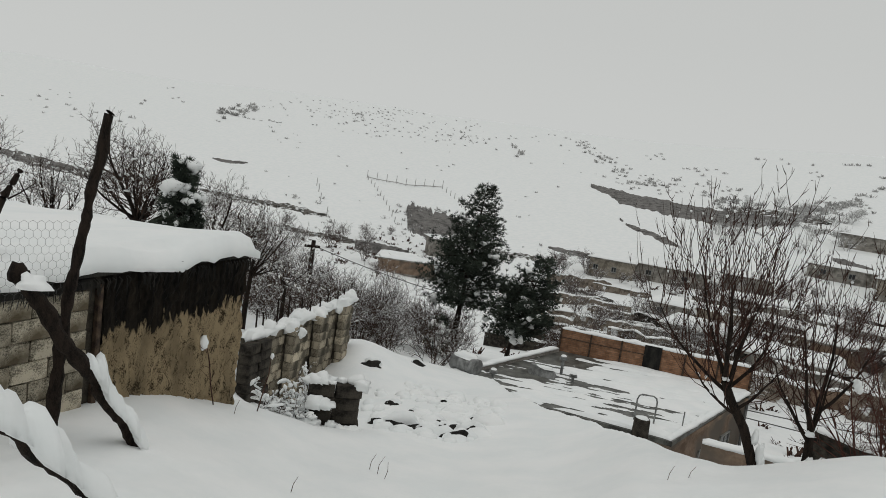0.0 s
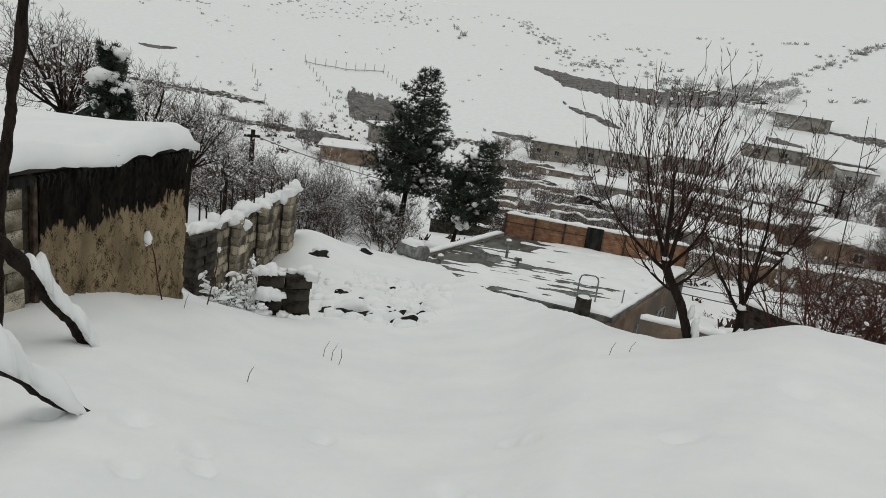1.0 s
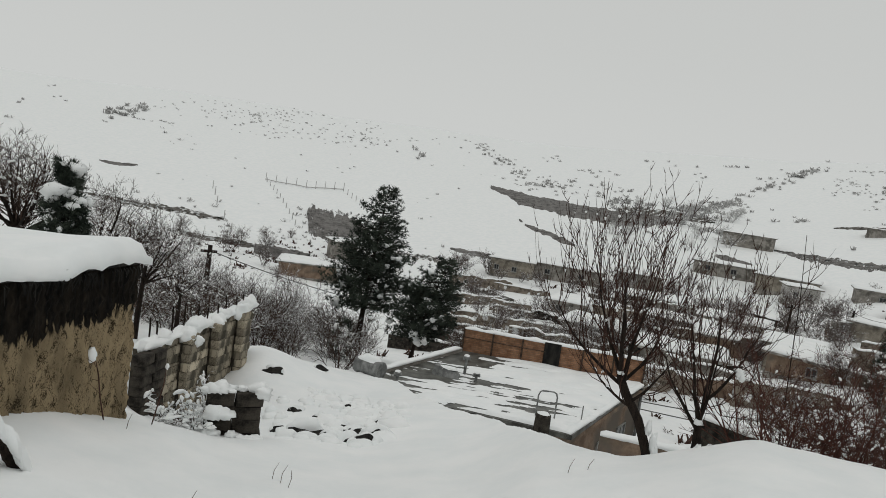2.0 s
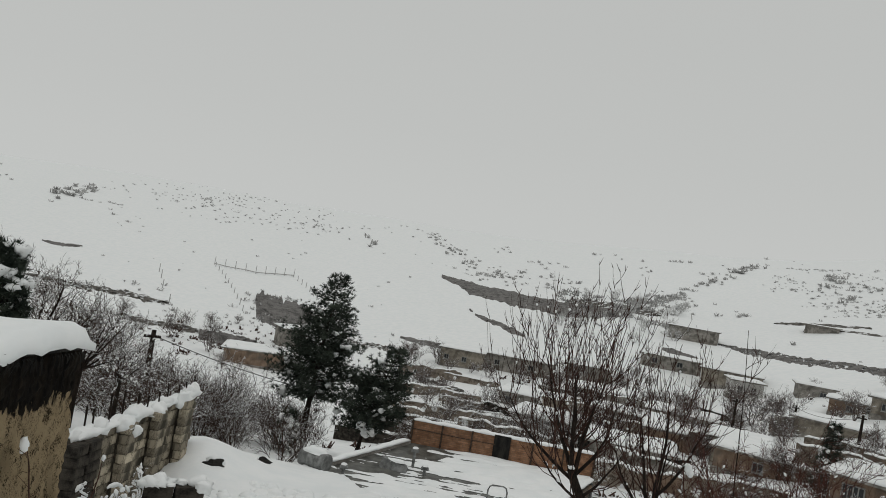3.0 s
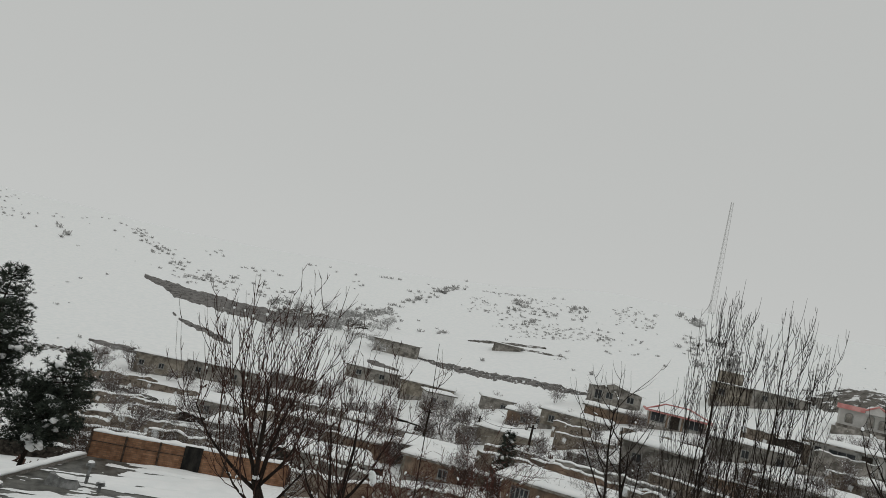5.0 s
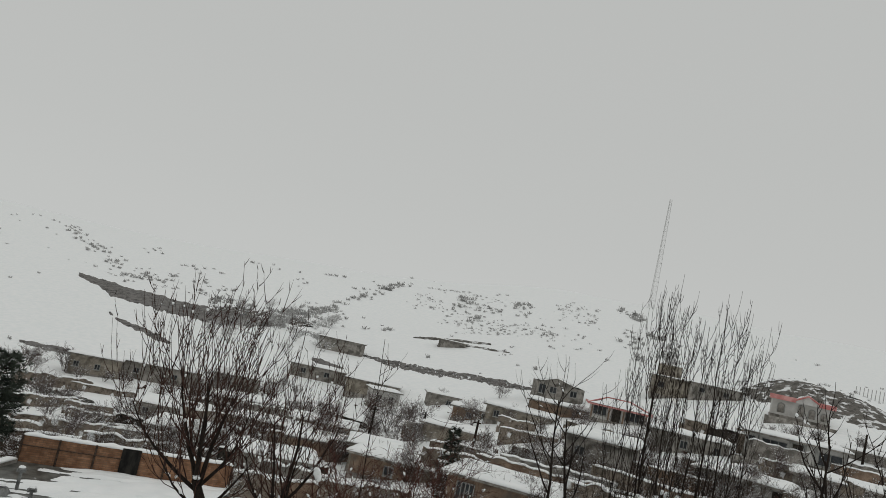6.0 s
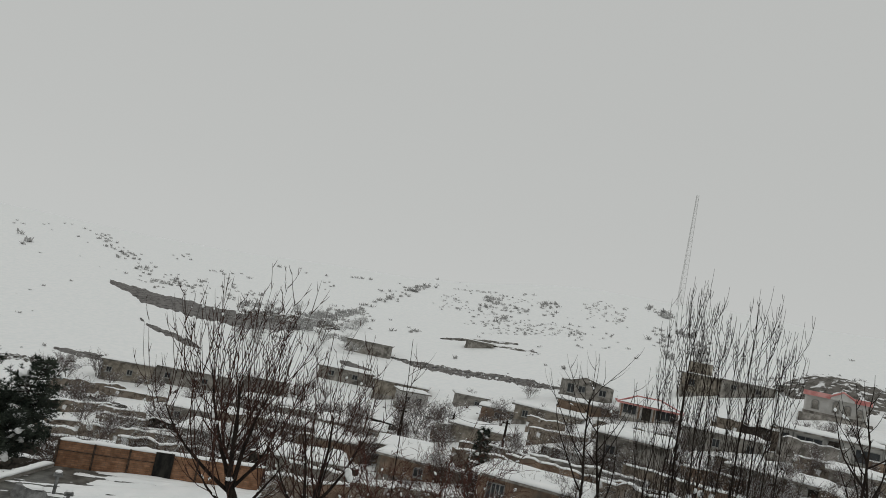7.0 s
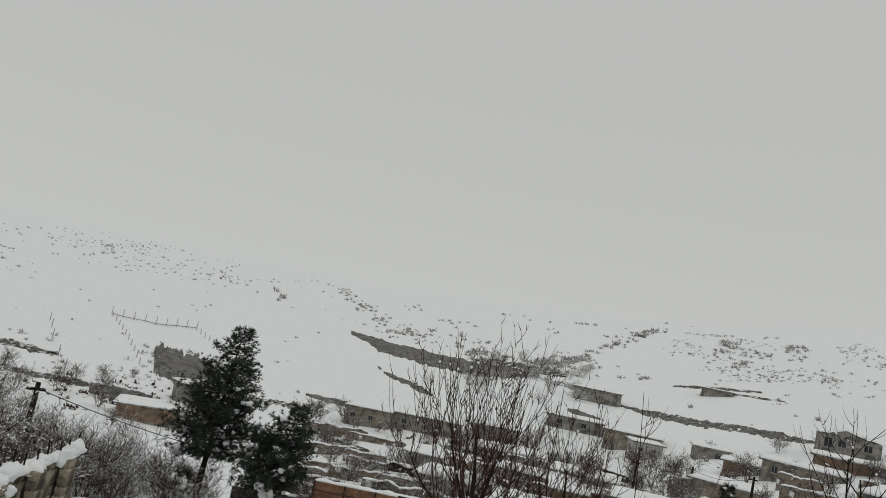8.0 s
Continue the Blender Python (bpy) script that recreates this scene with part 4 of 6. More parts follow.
# ---- rubble under the snow of the mound ----
rub = []
for i in range(170):
    az, r = rnd.uniform(-5.5, 6.5), rnd.uniform(11.2, 18.5)
    if (az - 1) ** 2 / 30 + (r - 14.5) ** 2 / 14 > 1.0:
        continue
    x, y, z = spot(az, r)
    s = rnd.choice((0.08, 0.11, 0.14, 0.2)) * rnd.uniform(0.8, 1.2)
    rub.append(lump(x, y, z - s * 0.08, s * rnd.uniform(0.9, 1.3), s * rnd.uniform(0.8, 1.1), s * rnd.uniform(0.6, 0.8), i, 14, 8, 0.3, False))
for i in range(14):
    x, y, z = spot(rnd.uniform(-11, -5), rnd.uniform(10.9, 12.6))
    rub.append(lump(x, y, z + 0.02, 0.17, 0.15, 0.13, i + 100, 12, 8, 0.5, False))
tagged(part("snow_lumps", join(*rub), snow, None, "snow lying in lumps over rubble", True), category="snow", kind="stuff")
# near-black lumps give the shade of holes between snow lumps as colour
for az, r, s in ((-4.4, 18.5, 0.15), (-0.9, 21.5, 0.13), (-1.4, 12.2, 0.2), (4.2, 12.4, 0.16), (3.4, 11.6, 0.15), (2.4, 12.6, 0.12), (-7.6, 11.2, 0.2), (1.2, 13.4, 0.1), (-0.3, 14.2, 0.09), (3.0, 14.6, 0.09), (0.5, 12.1, 0.1), (2.0, 15.6, 0.09), (-2.3, 14.9, 0.1), (4.4, 13.7, 0.1), (-3.4, 13.2, 0.11)):
    x, y, z = spot(az, r)
    rock = thing("rock", (x, y, z), "near-black lump standing in for a shaded gap in the snow", "rock", "stones on the mound")
    part("stone", lump(0, 0, -0.05, s * 1.7, s, s * 0.95, az, 12, 6, 0.9), wet, rock, "", True)
    part("snow", lump(0.03, s * 0.75, -0.02, s * 1.7, s * 0.8, s * 1.12, az + 4, 12, 8, 0.4, False), snow, rock, "", True)


# ---- brush, shrubs and farther trees ----
BUSH = dict(steps=(4, 4, 4, 3), wobble=(0.16, 0.18, 0.18, 0.15), up=(0.08, 0.10, 0.08, 0.05), kids=(6, 4, 3), angle=(32, 38, 40), ratio=(0.6, 0.6, 0.65), shrink=(0.6, 0.55, 0.5), taper=0.4, min=0.004, **{"from": (0.25, 0.2, 0.2)})
TALL = dict(steps=(8, 6, 4, 3), wobble=(0.014, 0.03, 0.05, 0.08), up=(0.05, 0.10, 0.12, 0.1), kids=(22, 7, 2), angle=(30, 28, 26), ratio=(0.42, 0.5, 0.7), shrink=(0.24, 0.42, 0.5), taper=0.2, min=0.0095, **{"from": (0.15, 0.15, 0.2)})
CROWN = dict(steps=(5, 6, 6, 5, 3), wobble=(0.1, 0.14, 0.16, 0.16, 0.15), up=(0.03, 0.06, 0.05, 0.04, 0.03), kids=(9, 10, 7, 3), angle=(48, 44, 42, 42), ratio=(0.55, 0.5, 0.5, 0.6), shrink=(1.25, 0.55, 0.5, 0.5), taper=0.35, min=0.006, **{"from": (0.45, 0.2, 0.15, 0.2)})


def shrub(name, place, stems, height, spread, radius, seed, label, mat, share=0.05, size=0.05, group="", style=BUSH, category="shrub"):
    rnd = random.Random(seed)
    ob = thing(name, place, label, category, group)
    out = []
    for i in range(stems):
        a = rnd.uniform(0, 2 * math.pi)
        d = Vector((math.cos(a) * spread, math.sin(a) * spread, 1)) * rnd.uniform(0.8, 1.2)
        s = Vector((math.cos(a), math.sin(a), 0)) * rnd.uniform(0, 0.25) * height * 0.3
        grow(rnd, s + Vector((0, 0, -0.15)), d.normalized(), height * rnd.uniform(0.6, 1.05), radius * rnd.uniform(0.7, 1.1), 0, style, out)
    stems_shape = limb_shapes(out, 0, 0, 4)
    part("stem", stems_shape, mat, ob)
    tagged(part("twig", limb_shapes(out, 1, 9, 3), mat, ob), kind="stuff")
    bits = snow_bits(out, rnd, share, size, 0, 2)
    if bits:
        tagged(part("snow", bits, snow, ob, "clots of snow on the twigs", True), kind="stuff")
    return ob


# reddish thicket beyond the bank, and stems near the edge of it
for i, (az, r, h) in enumerate(((33.6, 10.8, 2.1), (35.6, 11.6, 2.3), (38.2, 11.0, 2.2), (36.8, 13.0, 2.6), (40.8, 12.0, 2.4), (43.4, 12.6, 2.4), (34.4, 13.4, 2.4), (46.0, 12.8, 2.2), (37.2, 10.6, 1.7), (40.0, 10.8, 1.8), (35.2, 10.2, 1.4))):
    p = spot(az, r)
    shrub("thicket_shrub", p, 7, h, 0.42, 0.018, 60 + i, "reddish bare thicket with clots of snow", red_twig, 0.05, 0.034, "thicket beyond the bank", dict(BUSH, kids=(6, 4, 3)))
for i, (az, r, top_el) in enumerate(((34.0, 12.4, -1.6), (47.6, 11.0, -3.2), (49.6, 10.6, -4.2), (64.4, 8.6, -2.0), (65.6, 8.8, -3.0), (67.8, 8.2, -3.6))):
    x, y, z = spot(az, r)
    h = 1.6 + r * math.tan(radians(top_el)) - z
    ob = bare_tree("sapling", (x, y, z), (0.12, 0.05, h + 0.3), 0.036 if i else 0.018, 90 + i, dict(FRUIT, kids=(8, 3), up=(0.06, 0.2, 0.2, 0.1), shrink=(0.42, 0.4, 0.4, 0.4), wobble=(0.06, 0.1, 0.1, 0.1)) if i else dict(FRUIT, kids=(3,), shrink=(0.18,), wobble=(0.02, 0.1)),
                   "slender dark sapling rising over the bank", "tree", "saplings at the bank", bark, bark, 0.03, 0.03)
p = spot(-9.3, 10.8)
shrub("brush_heap", p, 10, 0.75, 1.0, 0.012, 58, "low brush beside the block stack weighed down with snow", snowy_twig, 0.3, 0.055, "", dict(BUSH, up=(0.0, 0.02, 0.02, 0.0)))
for i, (az, r, h) in enumerate(((36.5, 26, 2.6), (38.4, 28, 2.4), (35.0, 30, 2.4), (42.0, 24, 2.4))):
    p = spot(az, r)
    shrub("ochre_shrub", p, 9, h, 0.45, 0.02, 180 + i, "ochre brown shrub with withered leaves and snow", ochre_twig, 0.06, 0.07, "ochre shrubs in the gardens", dict(BUSH, kids=(8, 5, 3)))
# poplars
def poplar(place, height, radius, seed, lean):
    rnd = random.Random(seed)
    ob = thing("poplar", place, "tall bare poplar with upright twigs", "tree", "poplars in the gardens")
    axis = [Vector((lean * (i / 12) + 0.05 * rnd.gauss(0, 1) * (i / 12), 0.04 * rnd.gauss(0, 1), -0.3 + (height + 0.3) * i / 12)) for i in range(13)]
    part("trunk", tube(axis, [max(0.008, 0.85 * radius * (1 - i / 12.4) ** 0.9) for i in range(13)], 7), bark, ob, "", True)
    shoots, clots = [], []
    count = int(height * 2.8)
    for k in range(count):
        t = 0.12 + 0.84 * (k + rnd.random()) / count
        i = min(11, int(t * 12))
        base = axis[i].lerp(axis[i + 1], t * 12 - i)
        a = rnd.uniform(0, 2 * math.pi)
        out = Vector((math.cos(a), math.sin(a), 0))
        L = height * rnd.uniform(0.16, 0.40) * (1.1 - 0.78 * t)
        tip = rnd.uniform(0.16, 0.34)

        def along(q):
            return base + out * (L * tip * (1 - (1 - q) ** 2.4)) + Vector((0, 0, L * q * 1.05))
        r0 = max(0.0095, radius * 0.26 * (1 - t))
        shoots.append(tube([along(q) for q in (0, 0.15, 0.35, 0.6, 0.8, 1)], [r0, r0 * 0.85, r0 * 0.7, r0 * 0.6, r0 * 0.5, 0.004], 4, False))
        for q in range(rnd.randrange(2, 6)):
            p = along(rnd.uniform(0.2, 0.9))
            b = rnd.uniform(0, 2 * math.pi)
            l2 = L * rnd.uniform(0.12, 0.32)
            w = Vector((math.cos(b) * 0.4, math.sin(b) * 0.4, 1)).normalized()
            shoots.append(tube([p, p + w * l2 * 0.5 + Vector((math.cos(b), math.sin(b), 0)) * 0.03, p + w * l2 + Vector((0, 0, 0.03))], [0.008, 0.007, 0.0045], 3, False))
        if t < 0.5 and rnd.random() < 0.35:
            p = along(rnd.uniform(0.05, 0.4))
            z = rnd.uniform(0.06, 0.14)
            clots.append(lump(p.x, p.y, p.z, z * 0.8, z * 0.8, z, k * 1.7, 8, 5, 0.6, False))
    if clots:
        tagged(part("snow", join(*clots), snow, ob, "clots of snow on the lower shoots", True), kind="stuff")
    tagged(part("twig", join(*shoots), bark, ob), kind="stuff")
    return ob


for i, (az, r, top_el, rad) in enumerate(((53.3, 24, 6.3, 0.075), (54.2, 24.5, 5.6, 0.06), (52.3, 23.4, 4.8, 0.05), (55.5, 23.6, 4.0, 0.045), (57.0, 25, 5.9, 0.075), (57.8, 24.4, 4.8, 0.06), (56.3, 26, 4.3, 0.05), (59.6, 25.2, 3.4, 0.05), (52.8, 25.0, 5.5, 0.05), (54.9, 24.9, 4.6, 0.045), (57.4, 25.8, 5.2, 0.05), (58.7, 24.8, 3.0, 0.045), (51.6, 24.4, 2.8, 0.045))):
    x, y, z = spot(az, r)
    poplar((x, y, z), 1.6 + r * math.tan(radians(top_el)) - z, rad, 120 + i, 0.25 * (i % 3 - 1))
# snow-laden trees behind the shed
DOME = dict(steps=(5, 7, 5, 4, 3), wobble=(0.1, 0.06, 0.05, 0.05, 0.06), up=(0.03, 0.05, 0.07, 0.06, 0.03), kids=(9, 10, 5, 3), angle=(48, 40, 36, 34), ratio=(0.55, 0.5, 0.55, 0.65), shrink=(1.15, 0.52, 0.5, 0.5), taper=0.25, min=0.0052, **{"from": (0.45, 0.22, 0.15, 0.2)})
for i, (az, r, top_el, crown, count, rad, lean) in enumerate(((-22.6, 19.0, -0.9, 2.5, 17, 0.13, 0.0), (-28.0, 20.5, -3.6, 2.1, 10, 0.11, -0.1), (-33.0, 20, -2.0, 2.4, 10, 0.12, 0.0), (-17.9, 21.0, -3.8, 2.5, 12, 0.10, 0.22), (-14.6, 22.0, -5.2, 2.3, 12, 0.09, 0.3), (-11.8, 23.5, -8.4, 1.6, 8, 0.08, 0.1))):
    x, y, z = spot(az, r)
    fork = 1.6 + r * math.tan(radians(top_el)) - z - crown
    rnd = random.Random(150 + i)
    fan = []
    for k in range(count):
        a = 2 * math.pi * (k * 0.382 + 0.1 * rnd.random())
        tilt = 0.1 + 1.2 * (k + 0.5) / count
        way = (math.cos(a) * math.sin(tilt) + lean, math.sin(a) * math.sin(tilt), math.cos(tilt))
        fan.append(((lean * 0.4, 0, fork - 0.35 * rnd.random()), way, crown * rnd.uniform(0.72, 0.9) * (1 - 0.12 * tilt), rad * 0.33))
    bare_tree("orchard_tree", (x, y, z), [(0, 0, -0.3), (lean * 0.1, 0.03, fork * 0.4), (lean * 0.4, 0, fork)], rad, 150 + i, DOME, "bare round-crowned orchard tree with snow lining its branches", "tree", "orchard trees behind the shed", bark, snowy_twig, 0.05, 0.055, fan)


def conifer(place, height, radius, seed, label, lean=(0, 0), whorls=22, clear=0.12, snow_share=0.1, group="", mat=needle):
    rnd = random.Random(seed)
    ob = thing("conifer", place, label, "tree", group)
    top = Vector((lean[0], lean[1], height))
    axis = [Vector((lean[0] * t ** 1.3, lean[1] * t ** 1.3, height * t)) for t in [i / 10 for i in range(11)]]
    axis[0].z = -0.4
    part("trunk", tube(axis, [0.16 * height / 8 * (1 - 0.93 * i / 10) for i in range(11)], 8), bark, ob, "", True)
    v, f, boughs, white = [], [], [], []

    def tuft(base, way, size):
        for nn in range(13):
            g = (Vector((rnd.gauss(0, 1), rnd.gauss(0, 1), rnd.gauss(0.25, 0.8))).normalized() + way * 0.7).normalized() * size * rnd.uniform(0.65, 1.25)
            e = g.orthogonal().normalized() * size * 0.085
            m = len(v)
            v.extend((tuple(base - e), tuple(base + e), tuple(base + g)))
            f.append((m, m + 1, m + 2))
        if rnd.random() < snow_share:
            z = size * rnd.uniform(0.4, 1.1)
            white.append(lump(base.x, base.y, base.z + size * 0.25, z, z, z * 0.7, rnd.random() * 90, 8, 5, 0.9, False))

    for w in range(whorls):
        t = clear + (1 - clear) * (w + rnd.uniform(-0.3, 0.3)) / whorls
        t = min(max(t, clear), 0.985)
        k = t * 10
        i = min(9, int(k))
        centre = axis[i].lerp(axis[i + 1], k - i)
        reach = radius * (1 - t) ** 0.68 * min(1.0, 0.6 + (t - clear) * 3.2) + 0.08
        turn = rnd.uniform(0, 6.283)
        count = 6 if t < 0.75 else 4
        for q in range(count):
            a = turn + 6.283 * q / count + rnd.uniform(-0.35, 0.35)
            L = reach * rnd.choice((0.6, 0.8, 0.95, 1.0, 1.2))
            out = Vector((math.cos(a), math.sin(a), 0))
            side = Vector((-out.y, out.x, 0))
            droop, lift = rnd.uniform(-0.18, 0.1), rnd.uniform(0.12, 0.34)

            def along(u):
                return centre + out * (L * u) + Vector((0, 0, L * (droop * u + lift * u ** 2.3)))
            boughs.append(tube([along(u) for u in (0, 0.3, 0.6, 0.85, 1.0)], [0.032, 0.024, 0.018, 0.012, 0.006], 3, False))
            n = max(4, int(L * 6.0))
            for c in range(n):
                u = 0.22 + 0.78 * (c + rnd.random()) / n
                p = along(u)
                for sgn in (-1, 1):
                    way = (out * rnd.uniform(0.5, 0.9) + side * (sgn * rnd.uniform(0.4, 0.9)) + Vector((0, 0, rnd.uniform(0.0, 0.4)))).normalized()
                    l2 = (0.12 + 0.30 * L * (1.1 - 0.75 * u)) * rnd.uniform(0.5, 1.1)
                    for m2 in range(1 + int(l2 / 0.15)):
                        tuft(p + way * (l2 * (m2 + 1) / (1 + int(l2 / 0.15))) + Vector((0, 0, rnd.gauss(0, 0.07 + 0.05 * L))), (way + Vector((0, 0, 0.4))).normalized(), rnd.uniform(0.12, 0.21))
            tuft(along(1.0), (out + Vector((0, 0, 0.8))).normalized(), 0.16)
    for c in range(4):
        tuft(top - Vector((0, 0, 0.12 * c)), Vector((0, 0, 1)), 0.15)
    tagged(part("bough", join(*boughs), bark, ob), kind="stuff")
    tagged(part("needles", (v, f), mat, ob, "dark green needle tufts"), kind="stuff")
    if white:
        tagged(part("snow", join(*white), snow, ob, "pads of snow on the boughs", True), kind="stuff")
    return ob


x, y, z = spot(1.75, 35)
conifer((x, y, z), 1.6 + 35 * math.tan(radians(-2.6)) - z, 2.75, 3, "tall dark pine with powdered boughs", (0.6, 0), 23, 0.29, 0.013, "pines beside the brick house")
x, y, z = spot(5.9, 33.2)
c2 = conifer((x, y, z), 1.6 + 33.2 * math.tan(radians(-7.5)) - z, 2.6, 8, "shorter dark pine leaning aside, heavy snow pads", (1.3, 0), 16, 0.33, 0.016, "pines beside the brick house")
for px, py, pz, w, h, k in ((0.3, -1.25, 2.0, 0.30, 0.20, 5), (-0.05, -1.2, 2.25, 0.20, 0.16, 6), (0.95, -1.2, 1.4, 0.20, 0.15, 8), (0.75, -1.2, 1.0, 0.22, 0.10, 9)):
    part("snow_pad", lump(px, py, pz, w, 0.28, h, k, 14, 8, 0.7, False), snow, c2, "heavy pad of snow on a low bough", True)
x, y, z = spot(39.3, 49.5)
conifer((x, y, z), 1.6 + 49.5 * math.tan(radians(-6.6)) - z, 1.0, 12, "small slim dark fir among the roofs", (0, 0), 18, 0.05, 0.02)
x, y, z = spot(-19.7, 17.5)
conifer((x, y, z), 1.6 + 17.5 * math.tan(radians(-3.9)) - z, 0.62, 15, "narrow dark evergreen loaded with snow", (0, 0), 26, 0.02, 0.06)
x, y, z = spot(0.6, 33)
conifer((x, y, z), 1.9, 0.5, 19, "small dark evergreen bush below the pines", (0, 0), 9, 0.02, 0.08)


# ---- village across the valley ----
def window_at(parent, x, z, w, h, mullions=1, frame_paint=frame_mat, face=0.0):
    """A window in the wall that faces -y."""
    win = part("window", box(x - w / 2, face - 0.03, z, x + w / 2, face + 0.05, z + h), dark_glass, parent, "dark window")
    bars = [box(x - w / 2 - 0.07, face - 0.08, z - 0.07, x + w / 2 + 0.07, face - 0.031, z), box(x - w / 2 - 0.07, face - 0.08, z + h, x + w / 2 + 0.07, face - 0.031, z + h + 0.07),
            box(x - w / 2 - 0.07, face - 0.08, z, x - w / 2, face - 0.031, z + h), box(x + w / 2, face - 0.08, z, x + w / 2 + 0.07, face - 0.031, z + h)]
    for i in range(mullions):
        q = x - w / 2 + w * (i + 1) / (mullions + 1)
        bars.append(box(q - 0.03, face - 0.07, z, q + 0.03, face - 0.031, z + h))
    part("frame", join(*bars), frame_paint, win)
    part("sill", box(x - w / 2 - 0.12, face - 0.16, z - 0.14, x + w / 2 + 0.12, face - 0.02, z - 0.075), frame_paint, win)
    return win


def village_house(az, r, w, d, h, mat, label, windows=(), door=None, turn=0.0, roof="flat", thick=0.22, seed=0, category="house", group="houses of the village", parapet=0.0, snow_mat=None, sink=2.0, lift=0.0):
    x, y, z = spot(az, r)
    ob = thing("village_house", (x, y, z + lift), label, category, group, turn=sidewise(az) + turn)
    part("wall", box(-w / 2, 0, -sink, w / 2, d, h, 0.03), mat, ob)
    part("plinth", box(-w / 2 - 0.08, -0.08, -sink, w / 2 + 0.08, d + 0.05, 0.25), cement, ob, "grey cement plinth")
    if roof == "flat":
        rf = part("roof", box(-w / 2 - 0.35, -0.45, h + 0.003, w / 2 + 0.35, d + 0.3, h + 0.16, 0.03), cement, ob, "flat roof slab")
        part("snow", snow_slab(-w / 2 - 0.32, -0.42, w / 2 + 0.32, d + 0.27, h + 0.165, thick, seed + 2, 0.45, 0.05), snow, rf, "thick snow on the roof", True)
    elif roof == "shed":
        v = [(-w / 2 - 0.5, -0.6, h + 0.1), (w / 2 + 0.5, -0.6, h - 0.2), (w / 2 + 0.5, d + 0.4, h + 0.25), (-w / 2 - 0.5, d + 0.4, h + 0.55)]
        ridge = [(0.0 - w * 0.1, -0.6, h + 0.95), (0.0 - w * 0.1, d + 0.4, h + 1.2)]
        vv = v + ridge
        rf = part("roof", (vv + [(a, b, c + 0.12) for a, b, c in vv], [(0, 4, 5, 3), (4, 1, 2, 5), (9, 11, 10, 6), (11, 8, 7, 10), (0, 6, 10, 4), (4, 10, 7, 1), (1, 7, 8, 2), (3, 9, 6, 0), (5, 11, 9, 3), (2, 8, 11, 5)]), snow if snow_mat is None else snow_mat, ob, "low gabled roof under thin snow")
        part("gable", ([(-w / 2, 0, h - 0.02), (w / 2, 0, h - 0.3), (-w * 0.1, 0, h + 0.85), (-w / 2, 0.25, h - 0.02), (w / 2, 0.25, h - 0.3), (-w * 0.1, 0.25, h + 0.85)], [(0, 1, 2), (5, 4, 3), (0, 2, 5, 3), (2, 1, 4, 5)]), mat, ob)
    elif roof == "hip":
        e = 0.6
        v = [(-w / 2 - e, -e, h), (w / 2 + e, -e, h), (w / 2 + e, d + e, h), (-w / 2 - e, d + e, h), (-w * 0.22, d / 2, h + 0.85), (w * 0.22, d / 2, h + 0.85)]
        rf = part("roof", (v + [(a, b, c - 0.12) for a, b, c in v[:4]], [(0, 1, 5, 4), (1, 2, 5), (2, 3, 4, 5), (3, 0, 4), (6, 7, 1, 0), (7, 8, 2, 1), (8, 9, 3, 2), (9, 6, 0, 3), (9, 8, 7, 6)]), red_paint, ob, "red sheet roof with red hips showing")
        # snow sheets leave the red ridges bare
        def sheet(a, b, c, dd, k):
            q = [Vector(p) for p in (a, b, c, dd)]
            mid = (q[0] + q[1] + q[2] + q[3]) / 4
            q = [mid.lerp(p, 0.92) + Vector((0, 0, 0.05)) for p in q]
            n = 7
            vs = []
            for j in range(n + 1):
                for i in range(n + 1):
                    p = q[0].lerp(q[1], i / n).lerp(q[3].lerp(q[2], i / n), j / n)
                    rim = i in (0, n) or j in (0, n)
                    p += Vector((noise.noise(p * 1.7 + Vector((k, 0, 0))), noise.noise(p * 1.7 + Vector((0, k, 0))), 0)) * (0.28 if rim else 0)
                    vs.append((p.x, p.y, p.z + (0.02 if rim else 0.12)))
            m = n + 1
            return vs, [(j * m + i, j * m + i + 1, (j + 1) * m + i + 1, (j + 1) * m + i) for j in range(n) for i in range(n)]
        part("snow", join(sheet(v[0], v[1], v[5], v[4], 1), sheet(v[1], v[2], v[5], v[5], 3), sheet(v[3], v[0], v[4], v[4], 5)), snow, rf, "snow between the red hips", True)
        for a, b in ((0, 4), (1, 5), (4, 5)):
            part("hip", tube([Vector(v[a]) + Vector((0, 0, 0.1)), Vector(v[b]) + Vector((0, 0, 0.12))], 0.08, 5), red_paint, rf, "red ridge cap")
    if parapet:
        part("parapet", join(box(-w / 2 - 0.35, -0.45, h + 0.16, w / 2 + 0.35, -0.3, h + 0.16 + parapet), box(-w / 2 - 0.35, -0.3, h + 0.16, -w / 2 - 0.2, d + 0.3, h + 0.16 + parapet)), mat, ob)
    for a in windows:
        window_at(ob, *a)
    if door is not None:
        dx, dw, dh = door
        dr = part("door", box(dx - dw / 2, -0.07, 0.05, dx + dw / 2, 0.04, 0.05 + dh), stone, ob, "dark door")
        part("frame", join(box(dx - dw / 2 - 0.08, -0.1, 0.05, dx - dw / 2, 0.0, 0.1 + dh), box(dx + dw / 2, -0.1, 0.05, dx + dw / 2 + 0.08, 0.0, 0.1 + dh), box(dx - dw / 2 - 0.08, -0.1, 0.05 + dh, dx + dw / 2 + 0.08, 0.0, 0.13 + dh)), frame_mat, dr)
    return ob


